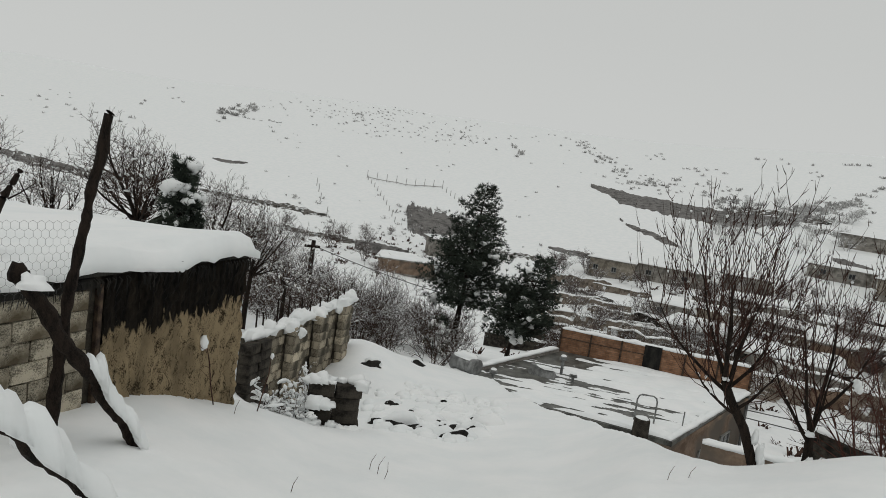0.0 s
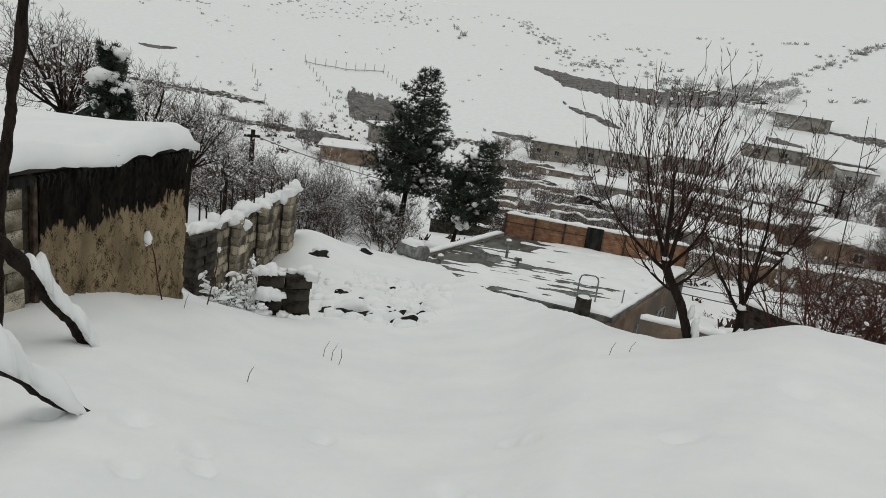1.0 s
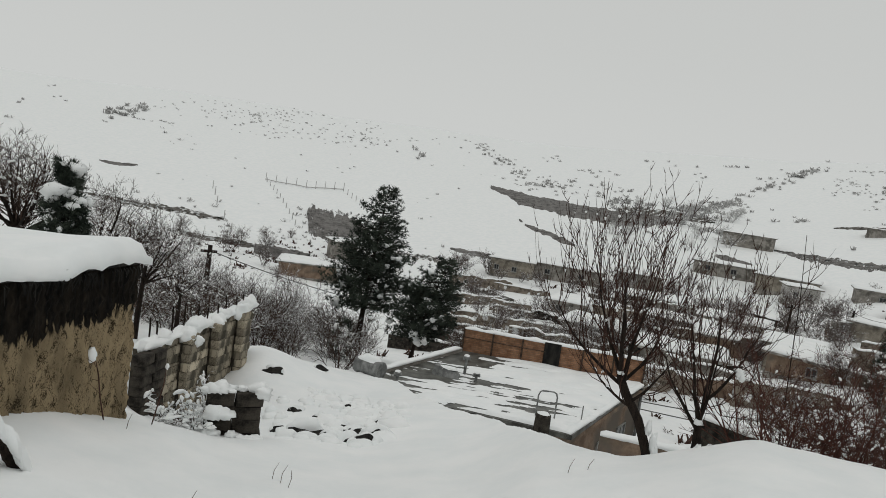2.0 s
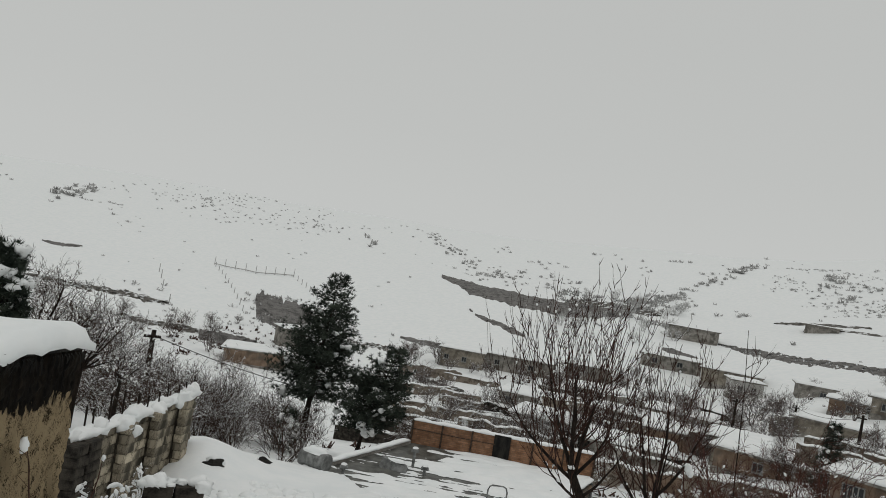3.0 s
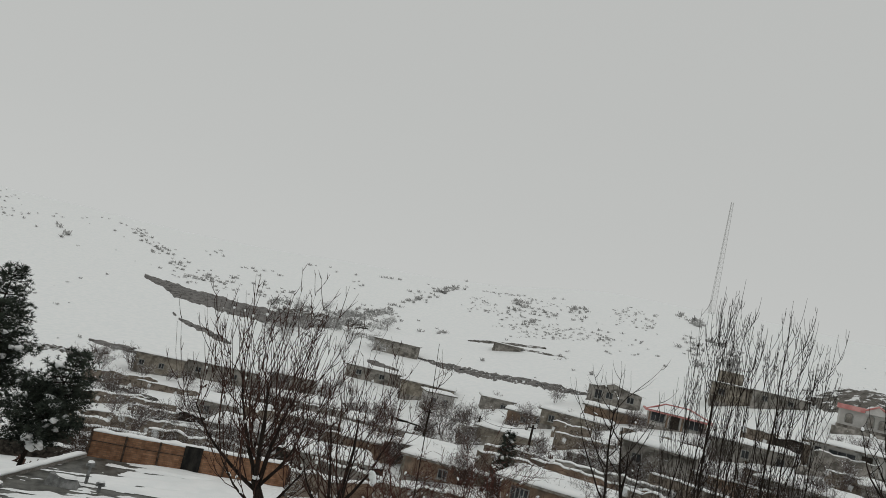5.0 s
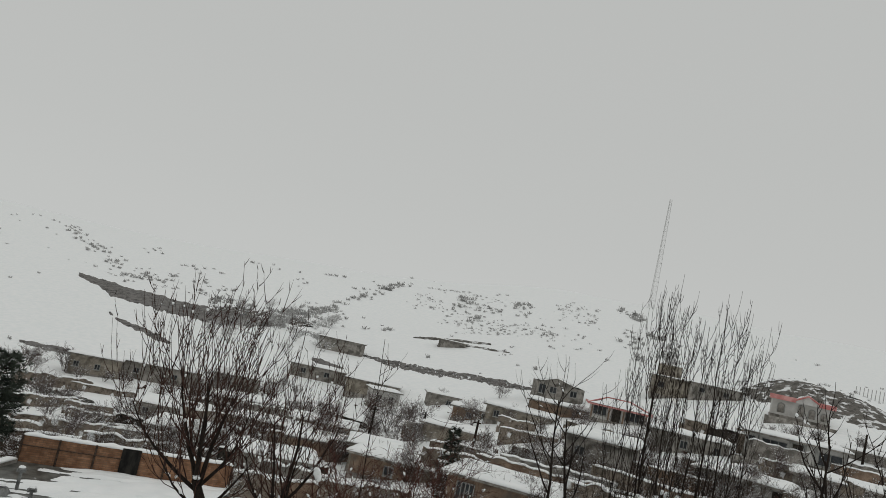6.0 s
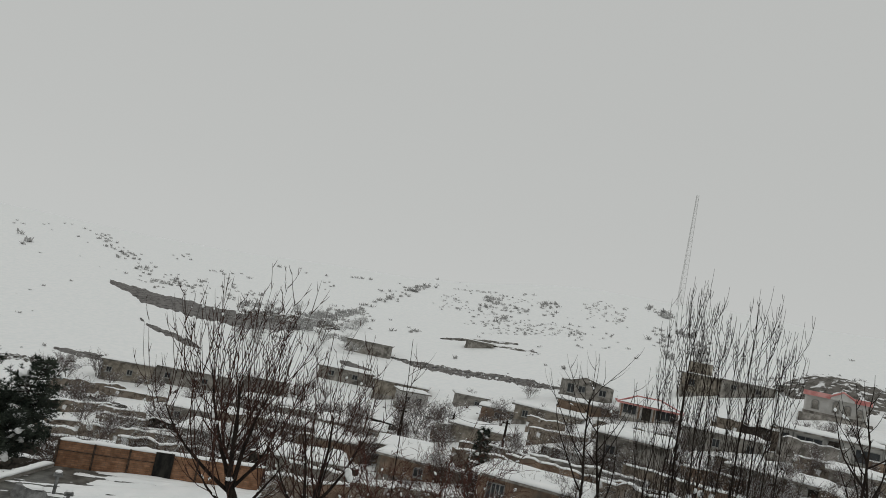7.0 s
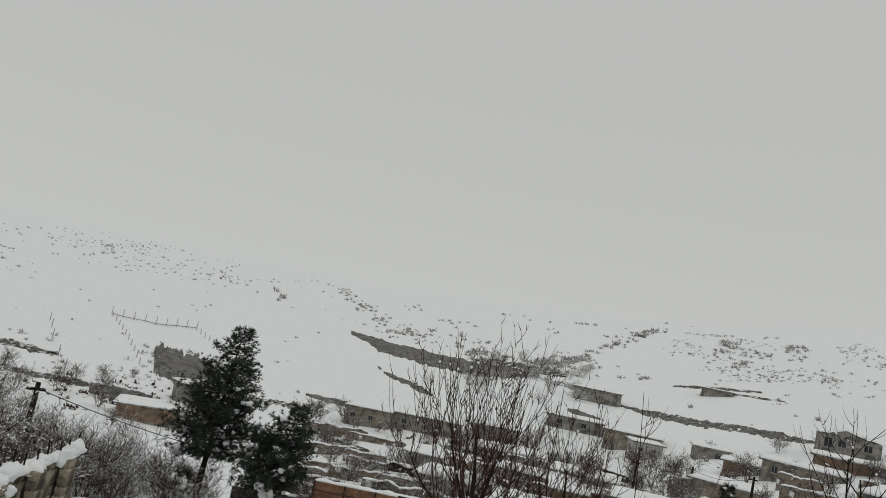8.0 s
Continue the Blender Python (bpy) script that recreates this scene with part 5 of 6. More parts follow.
village_house(46.3, 111.5, 6.9, 5.5, 2.5, cement, "grey rendered house with low gabled roof on the slope", ((-1.1, 1.2, 0.9, 0.8), (1.9, 1.2, 0.9, 0.8), (-2.7, 0.9, 0.9, 1.2)), None, 10, "shed", seed=1)
red1 = village_house(50.75, 94.5, 6.5, 5.0, 1.9, white_wall, "white house with snowy red hipped roof and wide windows", ((-2.3, 0.75, 1.5, 1.1, 2), (1.9, 0.75, 2.2, 1.1, 3)), (-0.3, 1.0, 1.75), 6, "hip", seed=2, lift=-0.1)
for x in (-3.25, -1.2, 0.55, 3.2):
    part("pilaster", box(x - 0.1, -0.12, 0.26, x + 0.1, -0.031, 2.08), clay_wall, red1, "brown pilaster")
# pink-roofed house in front of the hillock
pk = village_house(62.5, 110, 7.0, 5.5, 2.25, white_wall, "white house with arched windows and a pink roof band", (), None, 4, "flat", 0.12, 3, lift=0.3)
for x, w, h in ((-2.4, 0.85, 1.25), (0.0, 0.75, 1.5), (1.3, 0.8, 1.2), (2.7, 0.7, 1.0)):
    arch = [(x - w / 2, 0.55), (x + w / 2, 0.55)] + [(x + w / 2 * math.cos(radians(a)), 0.55 + h - w / 2 + w / 2 * math.sin(radians(a))) for a in range(0, 181, 20)]
    n = len(arch)
    av = [(a, -0.04, b) for a, b in arch] + [(a, 0.04, b) for a, b in arch]
    win = part("window", (av, [tuple(range(n)), tuple(range(2 * n - 1, n - 1, -1))] + [((i + 1) % n, i, n + i, n + (i + 1) % n) for i in range(n)]), cement, pk, "arched grey window")
    rim = [(a, -0.06, b) for a, b in arch[1:]] + [(arch[0][0], -0.06, arch[0][1])]
    part("frame", tube(rim, 0.06, 4), frame_mat, win)
part("band", box(-3.95, -0.62, 2.2, -0.78, -0.4, 2.8, 0.03), red_paint, pk, "pink fascia of the roof")
part("band", box(1.98, -0.62, 2.2, 3.95, -0.4, 2.8, 0.03), red_paint, pk, "pink fascia of the roof")
part("gable", ([(-0.75, -0.66, 2.2), (1.95, -0.66, 2.2), (1.95, -0.66, 2.6), (0.6, -0.66, 3.3), (-0.75, -0.66, 2.6), (-0.75, 0.6, 2.2), (1.95, 0.6, 2.2), (1.95, 0.6, 2.6), (0.6, 0.6, 3.3), (-0.75, 0.6, 2.6)],
               [(0, 1, 2, 3, 4), (9, 8, 7, 6, 5), (2, 7, 8, 3), (3, 8, 9, 4), (1, 6, 7, 2), (4, 9, 5, 0), (0, 5, 6, 1)]), white_wall, pk, "white middle gable")
part("gable_trim", join(tube([(-0.85, -0.68, 2.55), (0.6, -0.68, 3.32), (2.05, -0.68, 2.55)], 0.13, 4)), red_paint, pk, "pink gable edging")
part("terrace", box(-4.2, -1.6, -2.0, 4.2, -0.1, -0.1), cement, pk, "grey terrace wall")
# long white house at the right
lw = village_house(62.6, 79, 8.6, 5.5, 2.0, white_wall, "long white house with wide dark windows under deep snow", ((-1.9, 0.5, 2.1, 1.2, 2), (2.9, 0.5, 1.9, 1.1, 1), (-3.9, 0.6, 0.5, 1.1, 0)), (0.1, 0.9, 1.8), 7, "flat", 0.3, 4, lift=0.0)
for x in (-3.3, -0.6, 0.75, 1.7, 4.15):
    part("pilaster", box(x - 0.09, -0.13, 0.26, x + 0.09, -0.031, 1.98), frame_mat, lw, "pale pilaster")
part("terrace", box(-5.5, -3.2, -2.6, 7.0, -0.1, -0.35), cement, lw, "terrace wall in front")
# plain grey block with snow, nearer
village_house(49.8, 61, 5.2, 5.0, 2.9, cement, "plain grey block building with a thick snow roof", ((-1.4, 1.6, 0.7, 0.6),), None, -9, "flat", 0.42, 5, lift=-0.2)
# brown brick house with a barred white window
bh = village_house(43.4, 45.5, 6.4, 5.0, 1.75, clay_wall, "brown brick house with a white barred window", ((-2.0, 0.35, 1.0, 1.05, 3),), None, -9, "flat", 0.2, 6)
# house with two levels in the middle, and its white neighbour
mh = village_house(32.4, 121, 8.5, 5.0, 2.3, tan_wall, "pale tan house with recessed windows on the terrace", ((0.9, 0.9, 1.0, 0.8), (2.7, 0.9, 0.9, 0.8)), None, -4, "flat", 0.2, 7)
part("column", box(1.7, -0.3, -0.5, 1.95, -0.05, 2.2), white_wall, mh, "white porch column")
part("column", box(-0.55, -0.3, -0.5, -0.3, -0.05, 2.2), white_wall, mh, "white porch column")
village_house(33.6, 113, 4.2, 4.0, 2.4, white_wall, "small white cube house with two windows", ((-1.0, 0.8, 0.6, 0.9), (0.8, 0.8, 0.6, 0.9)), None, 14, "flat", 0.15, 8, lift=-0.2)
village_house(28.2, 128, 9.5, 5.0, 2.0, cement, "low grey house half hidden by trees", ((-2.5, 0.8, 0.8, 0.7), (1.5, 0.8, 0.8, 0.7)), None, -4, "flat", 0.2, 9)
village_house(37.9, 112, 4.6, 4.0, 1.9, cement, "small grey house under snow", ((0.8, 0.7, 0.7, 0.6),), None, 8, "flat", 0.2, 10, lift=-0.6)
# long low houses across the valley
lh = village_house(12.9, 108, 6.2, 5.0, 2.5, tan_wall, "long low tan house with a flat snowy roof", ((-2.2, 1.0, 0.6, 0.6), (0.4, 1.0, 0.6, 0.6)), None, -6, "flat", 0.2, 11)
village_house(17.2, 110, 10.5, 5.0, 2.2, cement, "long low grey house with a flat snowy roof", ((-3.0, 0.9, 0.7, 0.6), (2.0, 0.9, 0.7, 0.6)), None, -4, "flat", 0.2, 12)
village_house(22.6, 112, 6.5, 5.0, 2.0, cement, "low grey outbuilding behind bare trees", (), None, 2, "flat", 0.2, 13)
village_house(0.1, 109, 3.3, 4.0, 2.7, cement, "small grey concrete hut below the bare slope", ((0.3, 1.2, 0.7, 0.6),), None, 20, "flat", 0.15, 14)
village_house(-2.6, 93, 7.4, 5.0, 1.9, clay_wall, "low dark house with a flat snow-covered roof", (), None, -4, "flat", 0.2, 15)
village_house(29.4, 150, 9.0, 3.0, 2.4, cement, "grey walled pen on the hillside", (), None, -6, "flat", 0.08, 16)
village_house(37.6, 166, 6.0, 3.0, 1.3, cement, "low grey animal shed on the slope", (), None, -6, "flat", 0.1, 17)
tw = village_house(54.0, 123, 6.0, 5.0, 3.0, tan_wall, "two-level tan house with roof room and balcony", ((-1.6, 1.4, 0.8, 0.8),), None, 5, "flat", 0.12, 18)
part("roof_room", box(-2.2, 1.0, 3.3, 1.2, 4.0, 5.0, 0.03), tan_wall, tw, "small room on the roof")
part("balcony", join(box(-3.6, -1.0, 1.0, -2.2, -0.05, 1.15), tube([(-3.55, -0.95, -1.5), (-3.55, -0.95, 3.1)], 0.06, 5), tube([(-3.55, -0.95, 2.0), (-2.2, -0.95, 2.0)], 0.04, 4)), cement, tw)
village_house(57.0, 122, 7.5, 5.0, 1.9, cement, "long low grey house behind the poplars", ((-2, 0.8, 0.7, 0.6), (1.5, 0.8, 0.7, 0.6)), None, 3, "flat", 0.15, 19)
# ruined and low mud-brick houses on the terraces
rnd = random.Random(77)
for i, (az, r, w, h, mat) in enumerate(((36.0, 55.5, 7.8, 1.6, clay_wall), (33.8, 60, 4.0, 2.2, tan_wall), (43.6, 92, 8.0, 1.9, tan_wall), (40.2, 96, 5.0, 1.7, clay_wall), (26.0, 78, 8.0, 1.8, cement), (21.0, 66, 8.5, 1.8, cement), (29.5, 84, 7.0, 1.8, tan_wall), (24.0, 95, 8.0, 1.8, cement), (30.5, 66, 7.5, 1.8, clay_wall), (26.5, 56, 6.0, 1.6, cement), (18.5, 84, 7.0, 1.7, cement), (56.0, 78, 7.0, 1.9, cement), (59.5, 60, 6.0, 1.6, cement), (66.5, 68, 9.0, 1.4, cement), (-9.0, 47, 5.0, 1.8, clay_wall), (-12.5, 40, 5.0, 1.8, clay_wall), (-6.6, 58, 4.0, 1.6, cement), (39.0, 78, 6.0, 1.6, tan_wall), (46.4, 97, 7.5, 1.9, clay_wall), (68.0, 92, 9.0, 1.3, cement))):
    wins = tuple((rnd.uniform(-0.35, 0.35) * w, h * 0.4, 0.6, h * 0.35) for _ in range(rnd.randrange(0, 3)))
    if len(wins) == 2 and abs(wins[0][0] - wins[1][0]) < 1.2:
        wins = wins[:1]
    village_house(az, r, w, rnd.uniform(3.5, 5.0), h, mat, "low flat-roofed village house with snow on top", wins, (rnd.uniform(-0.1, 0.1) * w + w * 0.4, 0.7, min(1.5, h - 0.2)) if i % 3 == 0 else None, rnd.uniform(-12, 8), "flat", rnd.uniform(0.18, 0.32), 30 + i, lift=-0.45)

# retaining walls of the terraces
for i in range(66):
    az = rnd.uniform(8, 69)
    r = rnd.uniform(40, 100) if az < 40 else rnd.uniform(36, 92)
    x, y, z = spot(az, r)
    L, h = rnd.uniform(4, 12), rnd.uniform(0.7, 1.5)
    w = thing("terrace_wall", (x, y, z), "rough terrace wall with a strip of snow on top", "wall", "terrace walls", turn=sidewise(az) + rnd.uniform(-30, 20))
    n = int(L / 0.5)
    tops = [h * (1 + 0.25 * noise.noise(Vector((k * 0.4, i, 0)))) for k in range(n + 1)]
    v = [(-L / 2 + L * k / n, yy, zz) for k in range(n + 1) for yy, zz in ((-0.15, -1.6), (-0.12 + 0.05 * noise.noise(Vector((k, i, 3))), tops[k]), (0.3, tops[k]), (0.3, -1.6))]
    f = [(k * 4 + a, (k + 1) * 4 + a, (k + 1) * 4 + (a + 1) % 4, k * 4 + (a + 1) % 4) for k in range(n) for a in range(4)] + [(0, 1, 2, 3), (n * 4 + 3, n * 4 + 2, n * 4 + 1, n * 4)]
    part("wall", (v, f), rnd.choice((rubble_wall, rubble_wall, clay_wall, cement, stone)), w)
    ridge = snow_ridge(L, 0.24, 0.12, i, 0.3, 0.3)
    part("snow", ([(x - L / 2, y + 0.1, z + tops[min(n, max(0, int(round(x / L * n))))]) for x, y, z in ridge[0]], ridge[1]), snow, w, "", True)


# ---- scrub through the village, copied from a few shrubs ----
def shrub_kinds(name, label, mat, seeds, height, spread, radius, stems, share, size, group, style=BUSH):
    return [shrub(name, (0, 0, -60), stems, height, spread, radius, s, label, mat, share, size, group, style) for s in seeds]


near_kinds = shrub_kinds("garden_shrub", "bare brown garden shrub holding clots of snow", snowy_twig, (201, 202, 203), 2.4, 0.55, 0.028, 9, 0.02, 0.06, "garden shrubs in the valley", dict(BUSH, min=0.008, kids=(8, 5, 3)))
laden_kinds = shrub_kinds("laden_shrub", "brown garden shrub weighed down with large clots of snow", snowy_twig, (231, 232), 2.3, 0.6, 0.026, 9, 0.16, 0.05, "snow-laden shrubs in the gardens", dict(BUSH, min=0.008, kids=(7, 5, 3)))
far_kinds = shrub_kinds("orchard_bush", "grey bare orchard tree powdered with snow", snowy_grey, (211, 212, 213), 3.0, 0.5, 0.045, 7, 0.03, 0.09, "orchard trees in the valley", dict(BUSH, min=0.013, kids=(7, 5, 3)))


gully_kinds = shrub_kinds("gully_bush", "frosted bush in the gully, paled to haze grey", grey_twig, (221, 222), 3.0, 0.5, 0.05, 6, 0.05, 0.12, "bushes in the gully", dict(BUSH, min=0.016))


def scatter(kinds, count, az_range, r_range, scale, keep=None):
    used = 0
    while used < count:
        az, r = rnd.uniform(*az_range), rnd.uniform(*r_range)
        if keep and not keep(az, r):
            continue
        x, y, z = spot(az, r)
        ob = copy_thing(kinds[used % len(kinds)], pose(x, y, z - 0.05, 0, 0, rnd.uniform(0, 360)))
        s = rnd.uniform(*scale)
        ob.scale = (s, s, s * rnd.uniform(0.85, 1.15))
        used += 1


scatter(near_kinds, 34, (-8.5, 1.8), (28, 50), (0.6, 1.15))
scatter(laden_kinds, 46, (33, 56), (17, 34), (0.6, 1.1))
scatter(laden_kinds, 10, (-14, -6), (24, 42), (0.7, 1.1))
scatter(near_kinds, 12, (-19, -8), (26, 46), (0.8, 1.2))
scatter(near_kinds, 52, (9, 29), (33, 60), (0.6, 1.1), lambda az, r: az < 24)
scatter(near_kinds, 95, (29, 69), (27, 64), (0.6, 1.1), lambda az, r: az > 33)
scatter(far_kinds, 26, (-24, 2), (80, 125), (0.6, 1.1))
scatter(far_kinds, 90, (8, 45), (60, 118), (0.6, 1.1))
scatter(far_kinds, 34, (45, 69), (62, 100), (0.5, 0.9))
scatter(gully_kinds, 20, (19, 29), (140, 188), (0.7, 1.2))
for ob in near_kinds + laden_kinds + far_kinds + gully_kinds:
    az, r = rnd.uniform(12, 26), rnd.uniform(62, 70)
    ob.matrix_basis = Matrix.Translation(spot(az, r))

# ---- utility poles and wires ----
def utility_pole(az, r, top_el, label="weathered wooden utility pole", arm=True):
    x, y, z = spot(az, r)
    h = 1.6 + r * math.tan(radians(top_el)) - z
    ob = thing("utility_pole", (x, y, z), label, "pole", "utility poles", turn=sidewise(az))
    part("pole", tube([(0, 0, -0.5), (0, 0, h * 0.5), (0.03, 0, h)], [0.14, 0.12, 0.09], 7), bark, ob, "", True)
    if arm:
        part("crossarm", box(-0.32, -0.06, h - 0.3, 0.32, 0.04, h - 0.2, 0.01), bark, ob)
    return Vector((x, y, z + h - 0.2))


ends = [utility_pole(-10.0, 31, -8.6), utility_pole(40.8, 66, -5.9), utility_pole(36.8, 80, -6.2), utility_pole(33.0, 70, -6.6), utility_pole(66.5, 84, -0.6, "slim grey lamp post on the slope", False)]


def cable(a, b, sag, radius=0.02):
    a, b = Vector(a), Vector(b)
    ob = thing("cable", tuple(a), "thin dark overhead cable", "cable", "overhead cables")
    pts = [(b - a) * (i / 16) - Vector((0, 0, sag * 4 * (i / 16) * (1 - i / 16))) for i in range(17)]
    part("wire", tube(pts, radius, 4), wire_mat, ob)


cable(ends[0], (4.0, 36.5, -6.1), 0.3, 0.018)
cable(ends[1], ends[2], 0.5)
cable(ends[2], ends[3], 0.4)
cable((12.0, 26.9, -6.6), (26.0, 24.0, -5.9), 0.3, 0.02)
cable((12.0, 26.9, -6.9), (30.0, 22.0, -6.6), 0.3, 0.02)


# ---- bare banks, walls of earth and scrub on the far slopes ----
def bare_bank(name, line, width, label, mat=earth, seed=0, ragged=0.45, lift=0.12, taper=True):
    """A strip of snow-free ground laid on the slope along a line of bearings and distances."""
    pts = []
    for (a0, r0), (a1, r1) in zip(line, line[1:]):
        for i in range(26):
            t = i / 26
            pts.append((a0 + (a1 - a0) * t, r0 + (r1 - r0) * t))
    pts.append(line[-1])
    n, m = len(pts) - 1, 14
    v, keep = [], []
    for i, (az, r) in enumerate(pts):
        t = i / n
        half = width / 2 * (min(1.0, 4.0 * min(t, 1 - t) + 0.25) if taper else 1.0)
        half *= 1 + ragged * noise.noise(Vector((i * 0.21, seed, 0)))
        shift = ragged * width * 0.35 * noise.noise(Vector((i * 0.12, seed, 9)))
        for j in range(m + 1):
            s = 2 * j / m - 1
            rr = r + shift + s * half + 0.3 * width * ragged * noise.noise(Vector((i * 0.45, j * 0.6, seed))) + 0.1 * width * ragged * noise.noise(Vector((i * 1.3, j * 1.3, seed)))
            x, y, z = spot(az, rr)
            v.append((x, y, z + (lift + 0.25 * abs(noise.noise(Vector((x * 0.8, y * 0.8, seed))))) * (1 - s * s) - 0.12 * s * s))
    f = []
    for i in range(n):
        for j in range(m):
            if ragged < 0.5 or noise.noise(Vector((i * 0.35, j * 0.55, seed + 20))) + 0.4 * noise.noise(Vector((i * 1.1, j * 1.1, seed))) < 0.30:
                f.append((i * (m + 1) + j, (i + 1) * (m + 1) + j, (i + 1) * (m + 1) + j + 1, i * (m + 1) + j + 1))
    ob = part(name, (v, f), mat, None, "", True)
    return tagged(ob, label, "bank", kind="structure")


# banks in earth carry the haze as a lighter, greyer tone
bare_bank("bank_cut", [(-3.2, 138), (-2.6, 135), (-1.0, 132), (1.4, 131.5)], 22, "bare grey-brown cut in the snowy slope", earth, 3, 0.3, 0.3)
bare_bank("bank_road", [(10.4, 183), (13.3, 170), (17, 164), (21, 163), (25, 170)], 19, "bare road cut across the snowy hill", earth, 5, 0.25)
bare_bank("bank_gully", [(20, 172), (24, 176), (27, 175)], 13, "scrubby gully with patches of bare ground", snowy_earth, 7, 0.5)
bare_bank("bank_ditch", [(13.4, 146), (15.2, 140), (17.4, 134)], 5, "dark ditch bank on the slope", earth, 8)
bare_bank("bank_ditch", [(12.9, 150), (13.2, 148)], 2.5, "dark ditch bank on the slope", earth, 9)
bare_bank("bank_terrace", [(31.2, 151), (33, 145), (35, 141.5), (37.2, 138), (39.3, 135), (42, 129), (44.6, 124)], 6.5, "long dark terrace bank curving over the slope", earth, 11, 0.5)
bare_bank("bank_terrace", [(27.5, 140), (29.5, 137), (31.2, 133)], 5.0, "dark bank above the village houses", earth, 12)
bare_bank("bank_terrace", [(34.6, 176), (37, 176), (40.5, 172)], 3.5, "thin dark bank high on the slope", snowy_earth, 13)
bare_bank("bank_terrace", [(36.5, 168), (38.8, 169), (42, 163)], 2.5, "thin dark bank high on the slope", snowy_earth, 14)
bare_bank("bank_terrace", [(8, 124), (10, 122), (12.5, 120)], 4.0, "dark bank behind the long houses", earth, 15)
bare_bank("bank_terrace", [(4.0, 117), (6.5, 116), (8.4, 112)], 4.0, "broken dark bank with snow between", snowy_earth, 16, 0.7)
bare_bank("bank_terrace", [(9.5, 96), (11.5, 92), (13.5, 90)], 5.0, "broken dark bank with snow between", snowy_earth, 17, 0.7)
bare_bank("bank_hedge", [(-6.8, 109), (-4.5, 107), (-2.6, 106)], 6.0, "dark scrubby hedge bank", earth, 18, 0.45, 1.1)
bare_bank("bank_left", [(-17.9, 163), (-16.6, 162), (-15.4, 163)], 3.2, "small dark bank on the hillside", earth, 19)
bare_bank("bank_left", [(-19, 136), (-15, 132), (-12.2, 131), (-9.2, 129)], 4.5, "dark broken bank along the hillside", snowy_earth, 20, 0.6)
bare_bank("bank_left", [(-13, 117), (-10, 114), (-6.3, 112)], 4.5, "dark broken bank along the hillside", snowy_earth, 21, 0.6)
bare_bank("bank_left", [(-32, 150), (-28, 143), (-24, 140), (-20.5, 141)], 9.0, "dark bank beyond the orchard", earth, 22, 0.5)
bare_bank("bank_hillock", [(58.5, 127), (60.5, 127), (63, 125.5), (66, 124), (69.5, 124)], 13, "dark hillock slope flecked with snow", snowy_earth, 23, 0.25, 0.3)
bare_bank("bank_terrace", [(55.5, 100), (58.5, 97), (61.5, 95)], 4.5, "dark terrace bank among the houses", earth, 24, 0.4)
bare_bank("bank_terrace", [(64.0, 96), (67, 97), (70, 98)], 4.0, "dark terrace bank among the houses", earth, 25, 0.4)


def tufts(name, spots, label, mat, spikes=12):
    """Small leafless scrub: many short twigs fanned from each spot, snow between."""
    v, f = [], []
    r2 = random.Random(len(spots))
    for x, y, z, s in spots:
        for k in range(spikes):
            a, up = r2.uniform(0, 6.283), r2.uniform(0.3, 1.6)
            d = Vector((math.cos(a), math.sin(a), up)).normalized() * s * r2.uniform(0.6, 1.1)
            e = Vector((-math.sin(a), math.cos(a), 0.3)) * s * r2.uniform(0.10, 0.2)
            b = Vector((x, y, z)) + Vector((r2.gauss(0, 0.3), r2.gauss(0, 0.3), 0)) * s
            m = len(v)
            v.extend((tuple(b - e), tuple(b + e), tuple(b + d + e * 0.5), tuple(b + d - e * 0.5)))
            f.append((m, m + 1, m + 2, m + 3))
    ob = part(name, (v, f), mat, None, "")
    return tagged(ob, label, "scrub", kind="stuff")


def field(count, az_range, r_range, size, keep=0.0, scale=0.05, seed=0, dens=None):
    r3 = random.Random(seed)
    out = []
    tries = 0
    while len(out) < count and tries < count * 30:
        tries += 1
        az, r = r3.uniform(*az_range), r3.uniform(*r_range)
        if dens and r3.random() > dens(az, r):
            continue
        x, y, z = spot(az, r)
        if noise.noise(Vector((x * scale, y * scale, seed))) < keep:
            continue
        out.append((x, y, z - 0.05, size * r3.uniform(0.5, 1.4)))
    return out


def near_line(line, width):
    def d(az, r):
        best = 99
        for (a0, r0), (a1, r1) in zip(line, line[1:]):
            t = max(0, min(1, (az - a0) / (a1 - a0 + 1e-9)))
            best = min(best, abs(r - (r0 + (r1 - r0) * t)) + 40 * max(0, a0 - az, az - a1))
        return 1.0 if best < width else 0.0
    return d


hill = []
hill += field(30, (-32, -12), (190, 240), 0.6, 0.05, 0.03, 2)
hill += field(130, (14, 34), (182, 262), 0.75, 0.05, 0.04, 5)
hill += field(70, (24.5, 34), (178, 280), 1.1, -0.3, 0.04, 6, near_line([(24.5, 186), (27, 198), (29.5, 215), (33, 262)], 6))
hill += field(380, (34, 48), (185, 265), 0.45, 0.02, 0.05, 7)
hill += field(36, (37, 43), (218, 262), 1.2, 0.05, 0.06, 8)
hill += field(34, (49, 54), (150, 300), 1.5, 0.0, 0.05, 9, near_line([(49, 300), (50.5, 262), (52, 225), (54, 180)], 16))
hill += field(90, (40, 70), (135, 230), 0.6, 0.08, 0.05, 10)
hill += field(40, (-14, 14), (140, 225), 0.35, 0.1, 0.05, 11)
hill += [(*spot(a, r), s) for a, r, s in ((4.9, 222, 1.9), (4.4, 232, 1.2), (4.2, 236, 1.0), (4.6, 217, 0.9), (0.2, 240, 0.8), (-0.6, 243, 0.7), (8.0, 176, 0.5), (44.2, 142, 0.9), (36, 152, 0.8), (47.0, 128, 0.7), (60.5, 150, 1.2))]


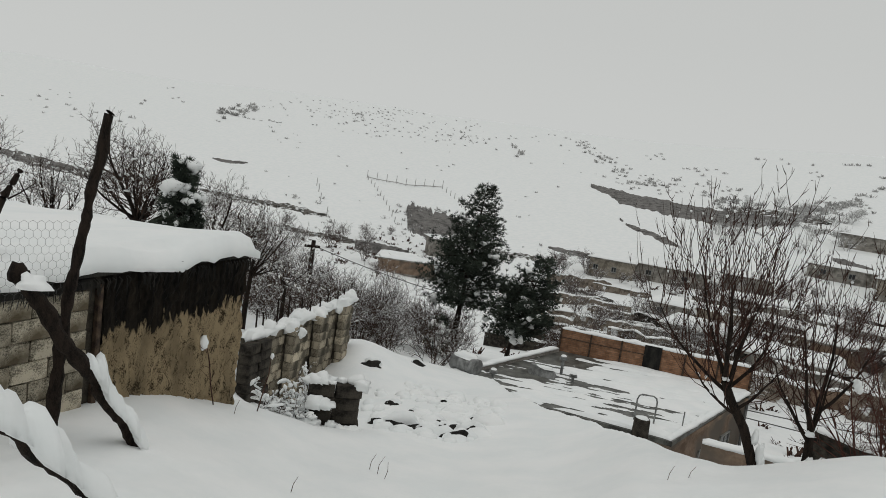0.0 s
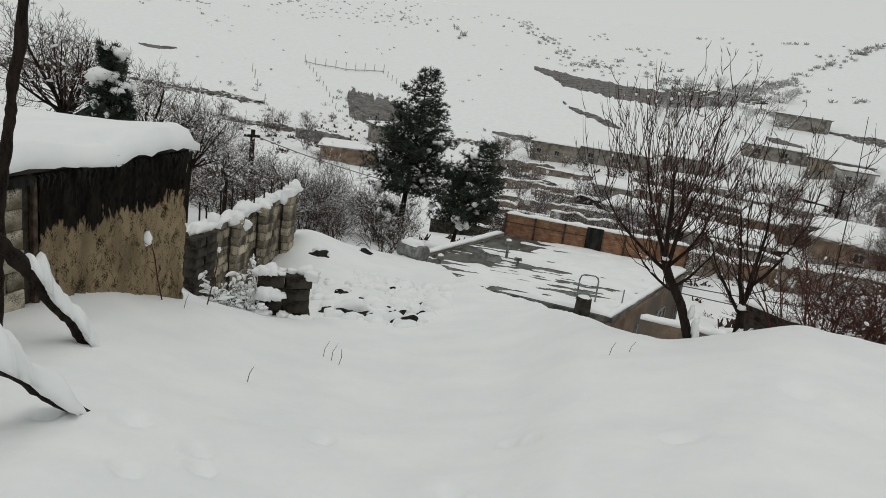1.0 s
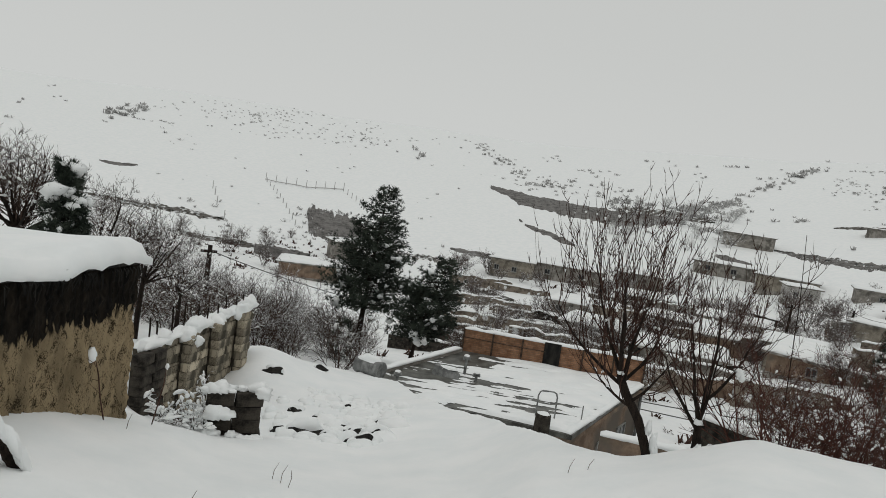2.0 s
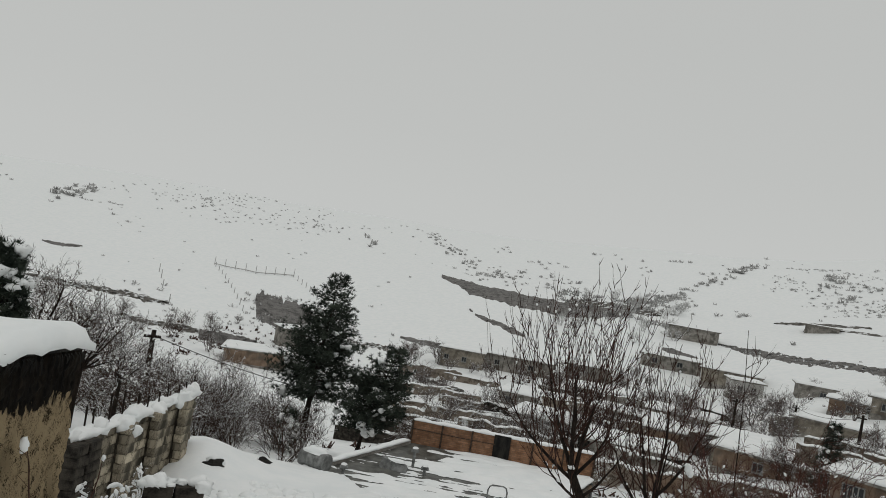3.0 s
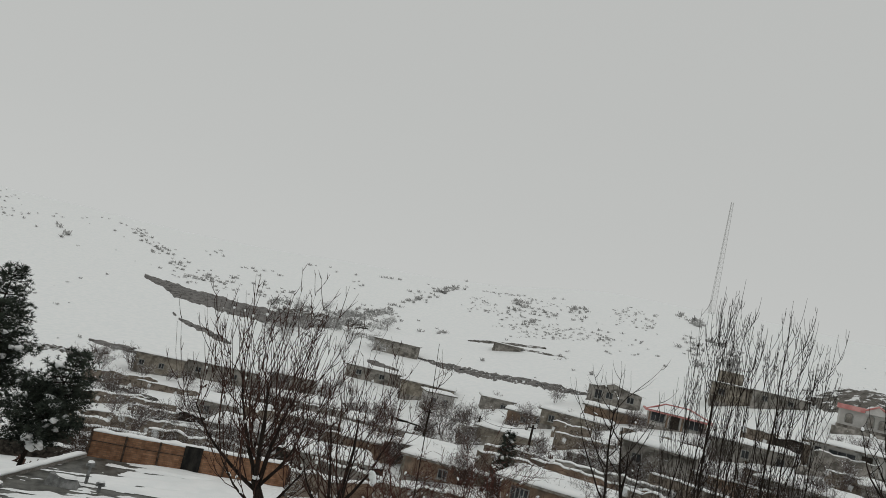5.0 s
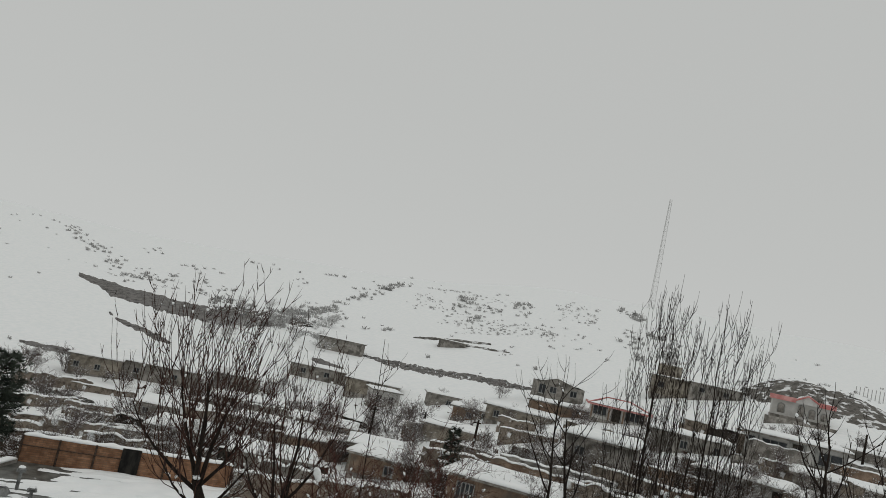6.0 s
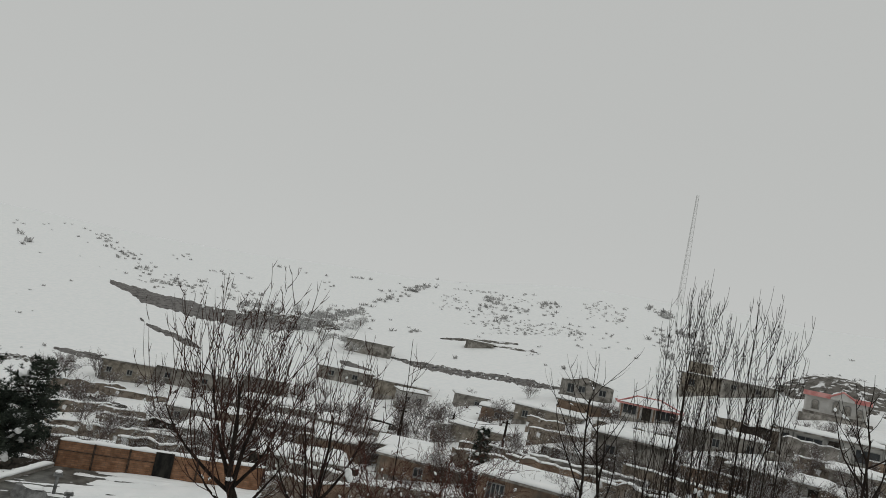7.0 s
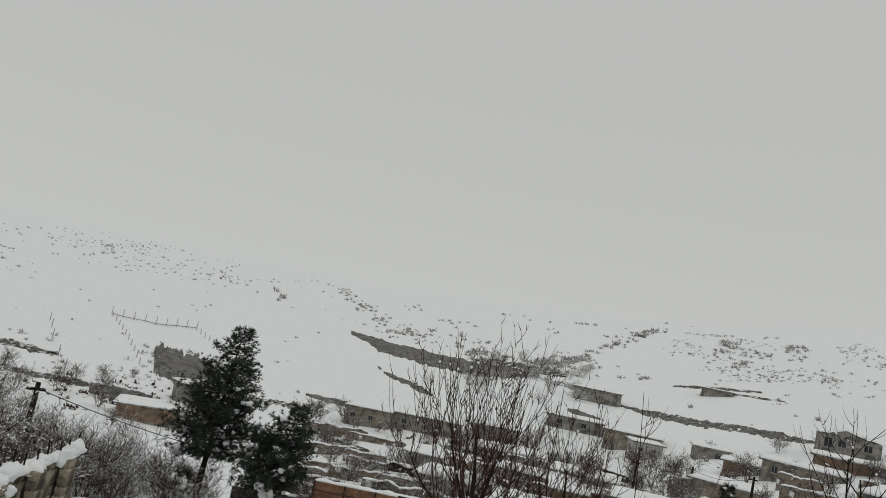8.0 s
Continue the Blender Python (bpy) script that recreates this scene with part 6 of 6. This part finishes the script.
def slope_at(az, el):
    """Place on the far slope that stands at an elevation, seen from the bank."""
    r = 120.0
    while r < 400 and land(r * math.sin(radians(az)), r * math.cos(radians(az))) < 1.6 + r * math.tan(radians(el)):
        r += 1.0
    return spot(az, r)


r4 = random.Random(41)
RIDGES = (((-17.84, -0.09), (-15.11, 0.51), 34, 1.1, 0.25),
          ((-14.55, 1.01), (-7.5, 1.4), 40, 0.5, 0.35),
          ((-10.83, 0.92), (1.64, 0.75), 190, 0.45, 0.6),
          ((-8.31, 1.07), (-2.5, 2.52), 50, 0.5, 0.25),
          ((-0.51, 0.67), (8.43, 1.26), 24, 0.6, 0.5),
          ((-23.34, -0.29), (-19.69, 1.05), 8, 0.9, 0.4),
          ((9.3, 1.16), (12.9, -0.44), 26, 0.7, 0.3),
          ((11.69, -0.62), (16.69, -1.14), 24, 0.6, 0.3),
          ((21.34, -3.42), (26.66, -1.02), 30, 1.0, 0.5),
          ((27.41, -0.51), (30.43, 1.55), 22, 1.1, 0.12),
          ((30.43, 1.55), (33.82, 3.17), 10, 0.9, 0.2),
          ((38.4, 1.5), (41.81, 3.11), 18, 1.1, 0.22),
          ((29.55, -0.4), (32.76, -1.02), 8, 1.0, 0.3),
          ((8.66, 1.51), (11.11, 0.32), 22, 0.8, 0.25),
          ((10.99, -0.71), (15.18, -0.98), 26, 0.7, 0.3),
          ((34.64, 2.46), (48.79, 1.54), 70, 0.5, 0.9),
          ((49.77, 3.03), (51.74, 1.32), 20, 1.2, 0.3))
for (a0, e0), (a1, e1), count, size, jitter in RIDGES:
    for i in range(count):
        u = r4.random()
        hill.append((*slope_at(a0 + (a1 - a0) * u + r4.gauss(0, jitter), e0 + (e1 - e0) * u + r4.gauss(0, jitter)), size * r4.uniform(0.5, 1.3)))
tufts("hill_scrub", hill, "sparse scrub powdered with snow, paled to haze grey", grey_twig)
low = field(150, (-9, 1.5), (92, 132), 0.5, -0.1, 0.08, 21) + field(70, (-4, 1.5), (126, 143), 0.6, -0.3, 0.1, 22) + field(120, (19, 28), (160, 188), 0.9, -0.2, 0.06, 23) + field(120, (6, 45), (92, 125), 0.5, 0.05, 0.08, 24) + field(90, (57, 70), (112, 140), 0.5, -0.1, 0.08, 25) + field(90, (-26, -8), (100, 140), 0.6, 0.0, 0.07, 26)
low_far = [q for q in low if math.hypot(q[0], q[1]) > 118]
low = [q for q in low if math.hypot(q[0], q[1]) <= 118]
tufts("slope_scrub", low_far, "scrub on the banks of the slope, paled to haze grey", grey_twig, 9)
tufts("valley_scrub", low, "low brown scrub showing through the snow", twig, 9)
near_scrub = field(260, (-8, 66), (30, 78), 0.4, -0.1, 0.12, 31, lambda az, r: 0 if az < 20 and r < 36 else 1)
tufts("garden_scrub", near_scrub, "dry brown weeds through the garden snow", twig, 9)


# ---- fences on the hillside ----
def hill_fence(line, posts, label, height=1.4, rail=True):
    a = spot(*line[0])
    ob = thing("hill_fence", a, label, "fence", "fences on the hillside")
    tops = []
    for i in range(posts):
        t = i / (posts - 1) * (len(line) - 1)
        k = min(len(line) - 2, int(t))
        az = line[k][0] + (line[k + 1][0] - line[k][0]) * (t - k)
        r = line[k][1] + (line[k + 1][1] - line[k][1]) * (t - k)
        p = Vector(spot(az, r)) - Vector(a)
        # posts and rail take the far scrub's haze-paled grey
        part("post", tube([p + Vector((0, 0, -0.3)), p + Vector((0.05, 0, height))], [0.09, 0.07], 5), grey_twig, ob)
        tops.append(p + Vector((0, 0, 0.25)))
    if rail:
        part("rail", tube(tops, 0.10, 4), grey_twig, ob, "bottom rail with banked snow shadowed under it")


hill_fence([(-6.5, 164), (-3.5, 161), (-0.7, 164)], 9, "wire fence with a dark low rail on the slope", 1.7)
hill_fence([(-0.7, 163), (0.5, 152), (1.6, 141)], 8, "row of leaning fence posts running downhill", 1.2, False)
hill_fence([(-6.4, 162), (-5.2, 146), (-4.0, 130)], 10, "row of leaning fence posts running downhill", 1.0, False)
hill_fence([(65.5, 175), (68.5, 172)], 14, "dense picket fence on the far slope", 2.2, False)
hill_fence([(-10.2, 150), (-9.8, 138), (-8.6, 120)], 5, "lone thin stakes on the slope", 1.6, False)

# ---- lattice mast on the ridge ----
mx, my, mz = spot(51.5, 312)
mast = thing("lattice_mast", (mx, my, mz - 0.5), "tall lattice mast, coloured pale for the snowfall haze", "mast", turn=-40)
MH, MB, MT = 46.0, 1.5, 0.55


def mast_width(z):
    return MB + (MT - MB) * z / MH


for k in range(3):
    a = radians(120 * k)
    part("leg", tube([(mast_width(0) * math.cos(a), mast_width(0) * math.sin(a), 0), (MT * math.cos(a), MT * math.sin(a), MH)], 0.07, 5), mast_mat, mast)
levels = [MH * i / 24 for i in range(25)]
for k in range(3):
    a, b = radians(120 * k), radians(120 * (k + 1))
    br = []
    for z0, z1 in zip(levels, levels[1:]):
        w0, w1 = mast_width(z0), mast_width(z1)
        br.append(tube([(w0 * math.cos(a), w0 * math.sin(a), z0), (w1 * math.cos(b), w1 * math.sin(b), z1)], 0.035, 3, False))
        br.append(tube([(w0 * math.cos(a), w0 * math.sin(a), z0), (w0 * math.cos(b), w0 * math.sin(b), z0)], 0.035, 3, False))
    part("lattice", join(*br), mast_mat, mast, "zigzag bracing of one side")
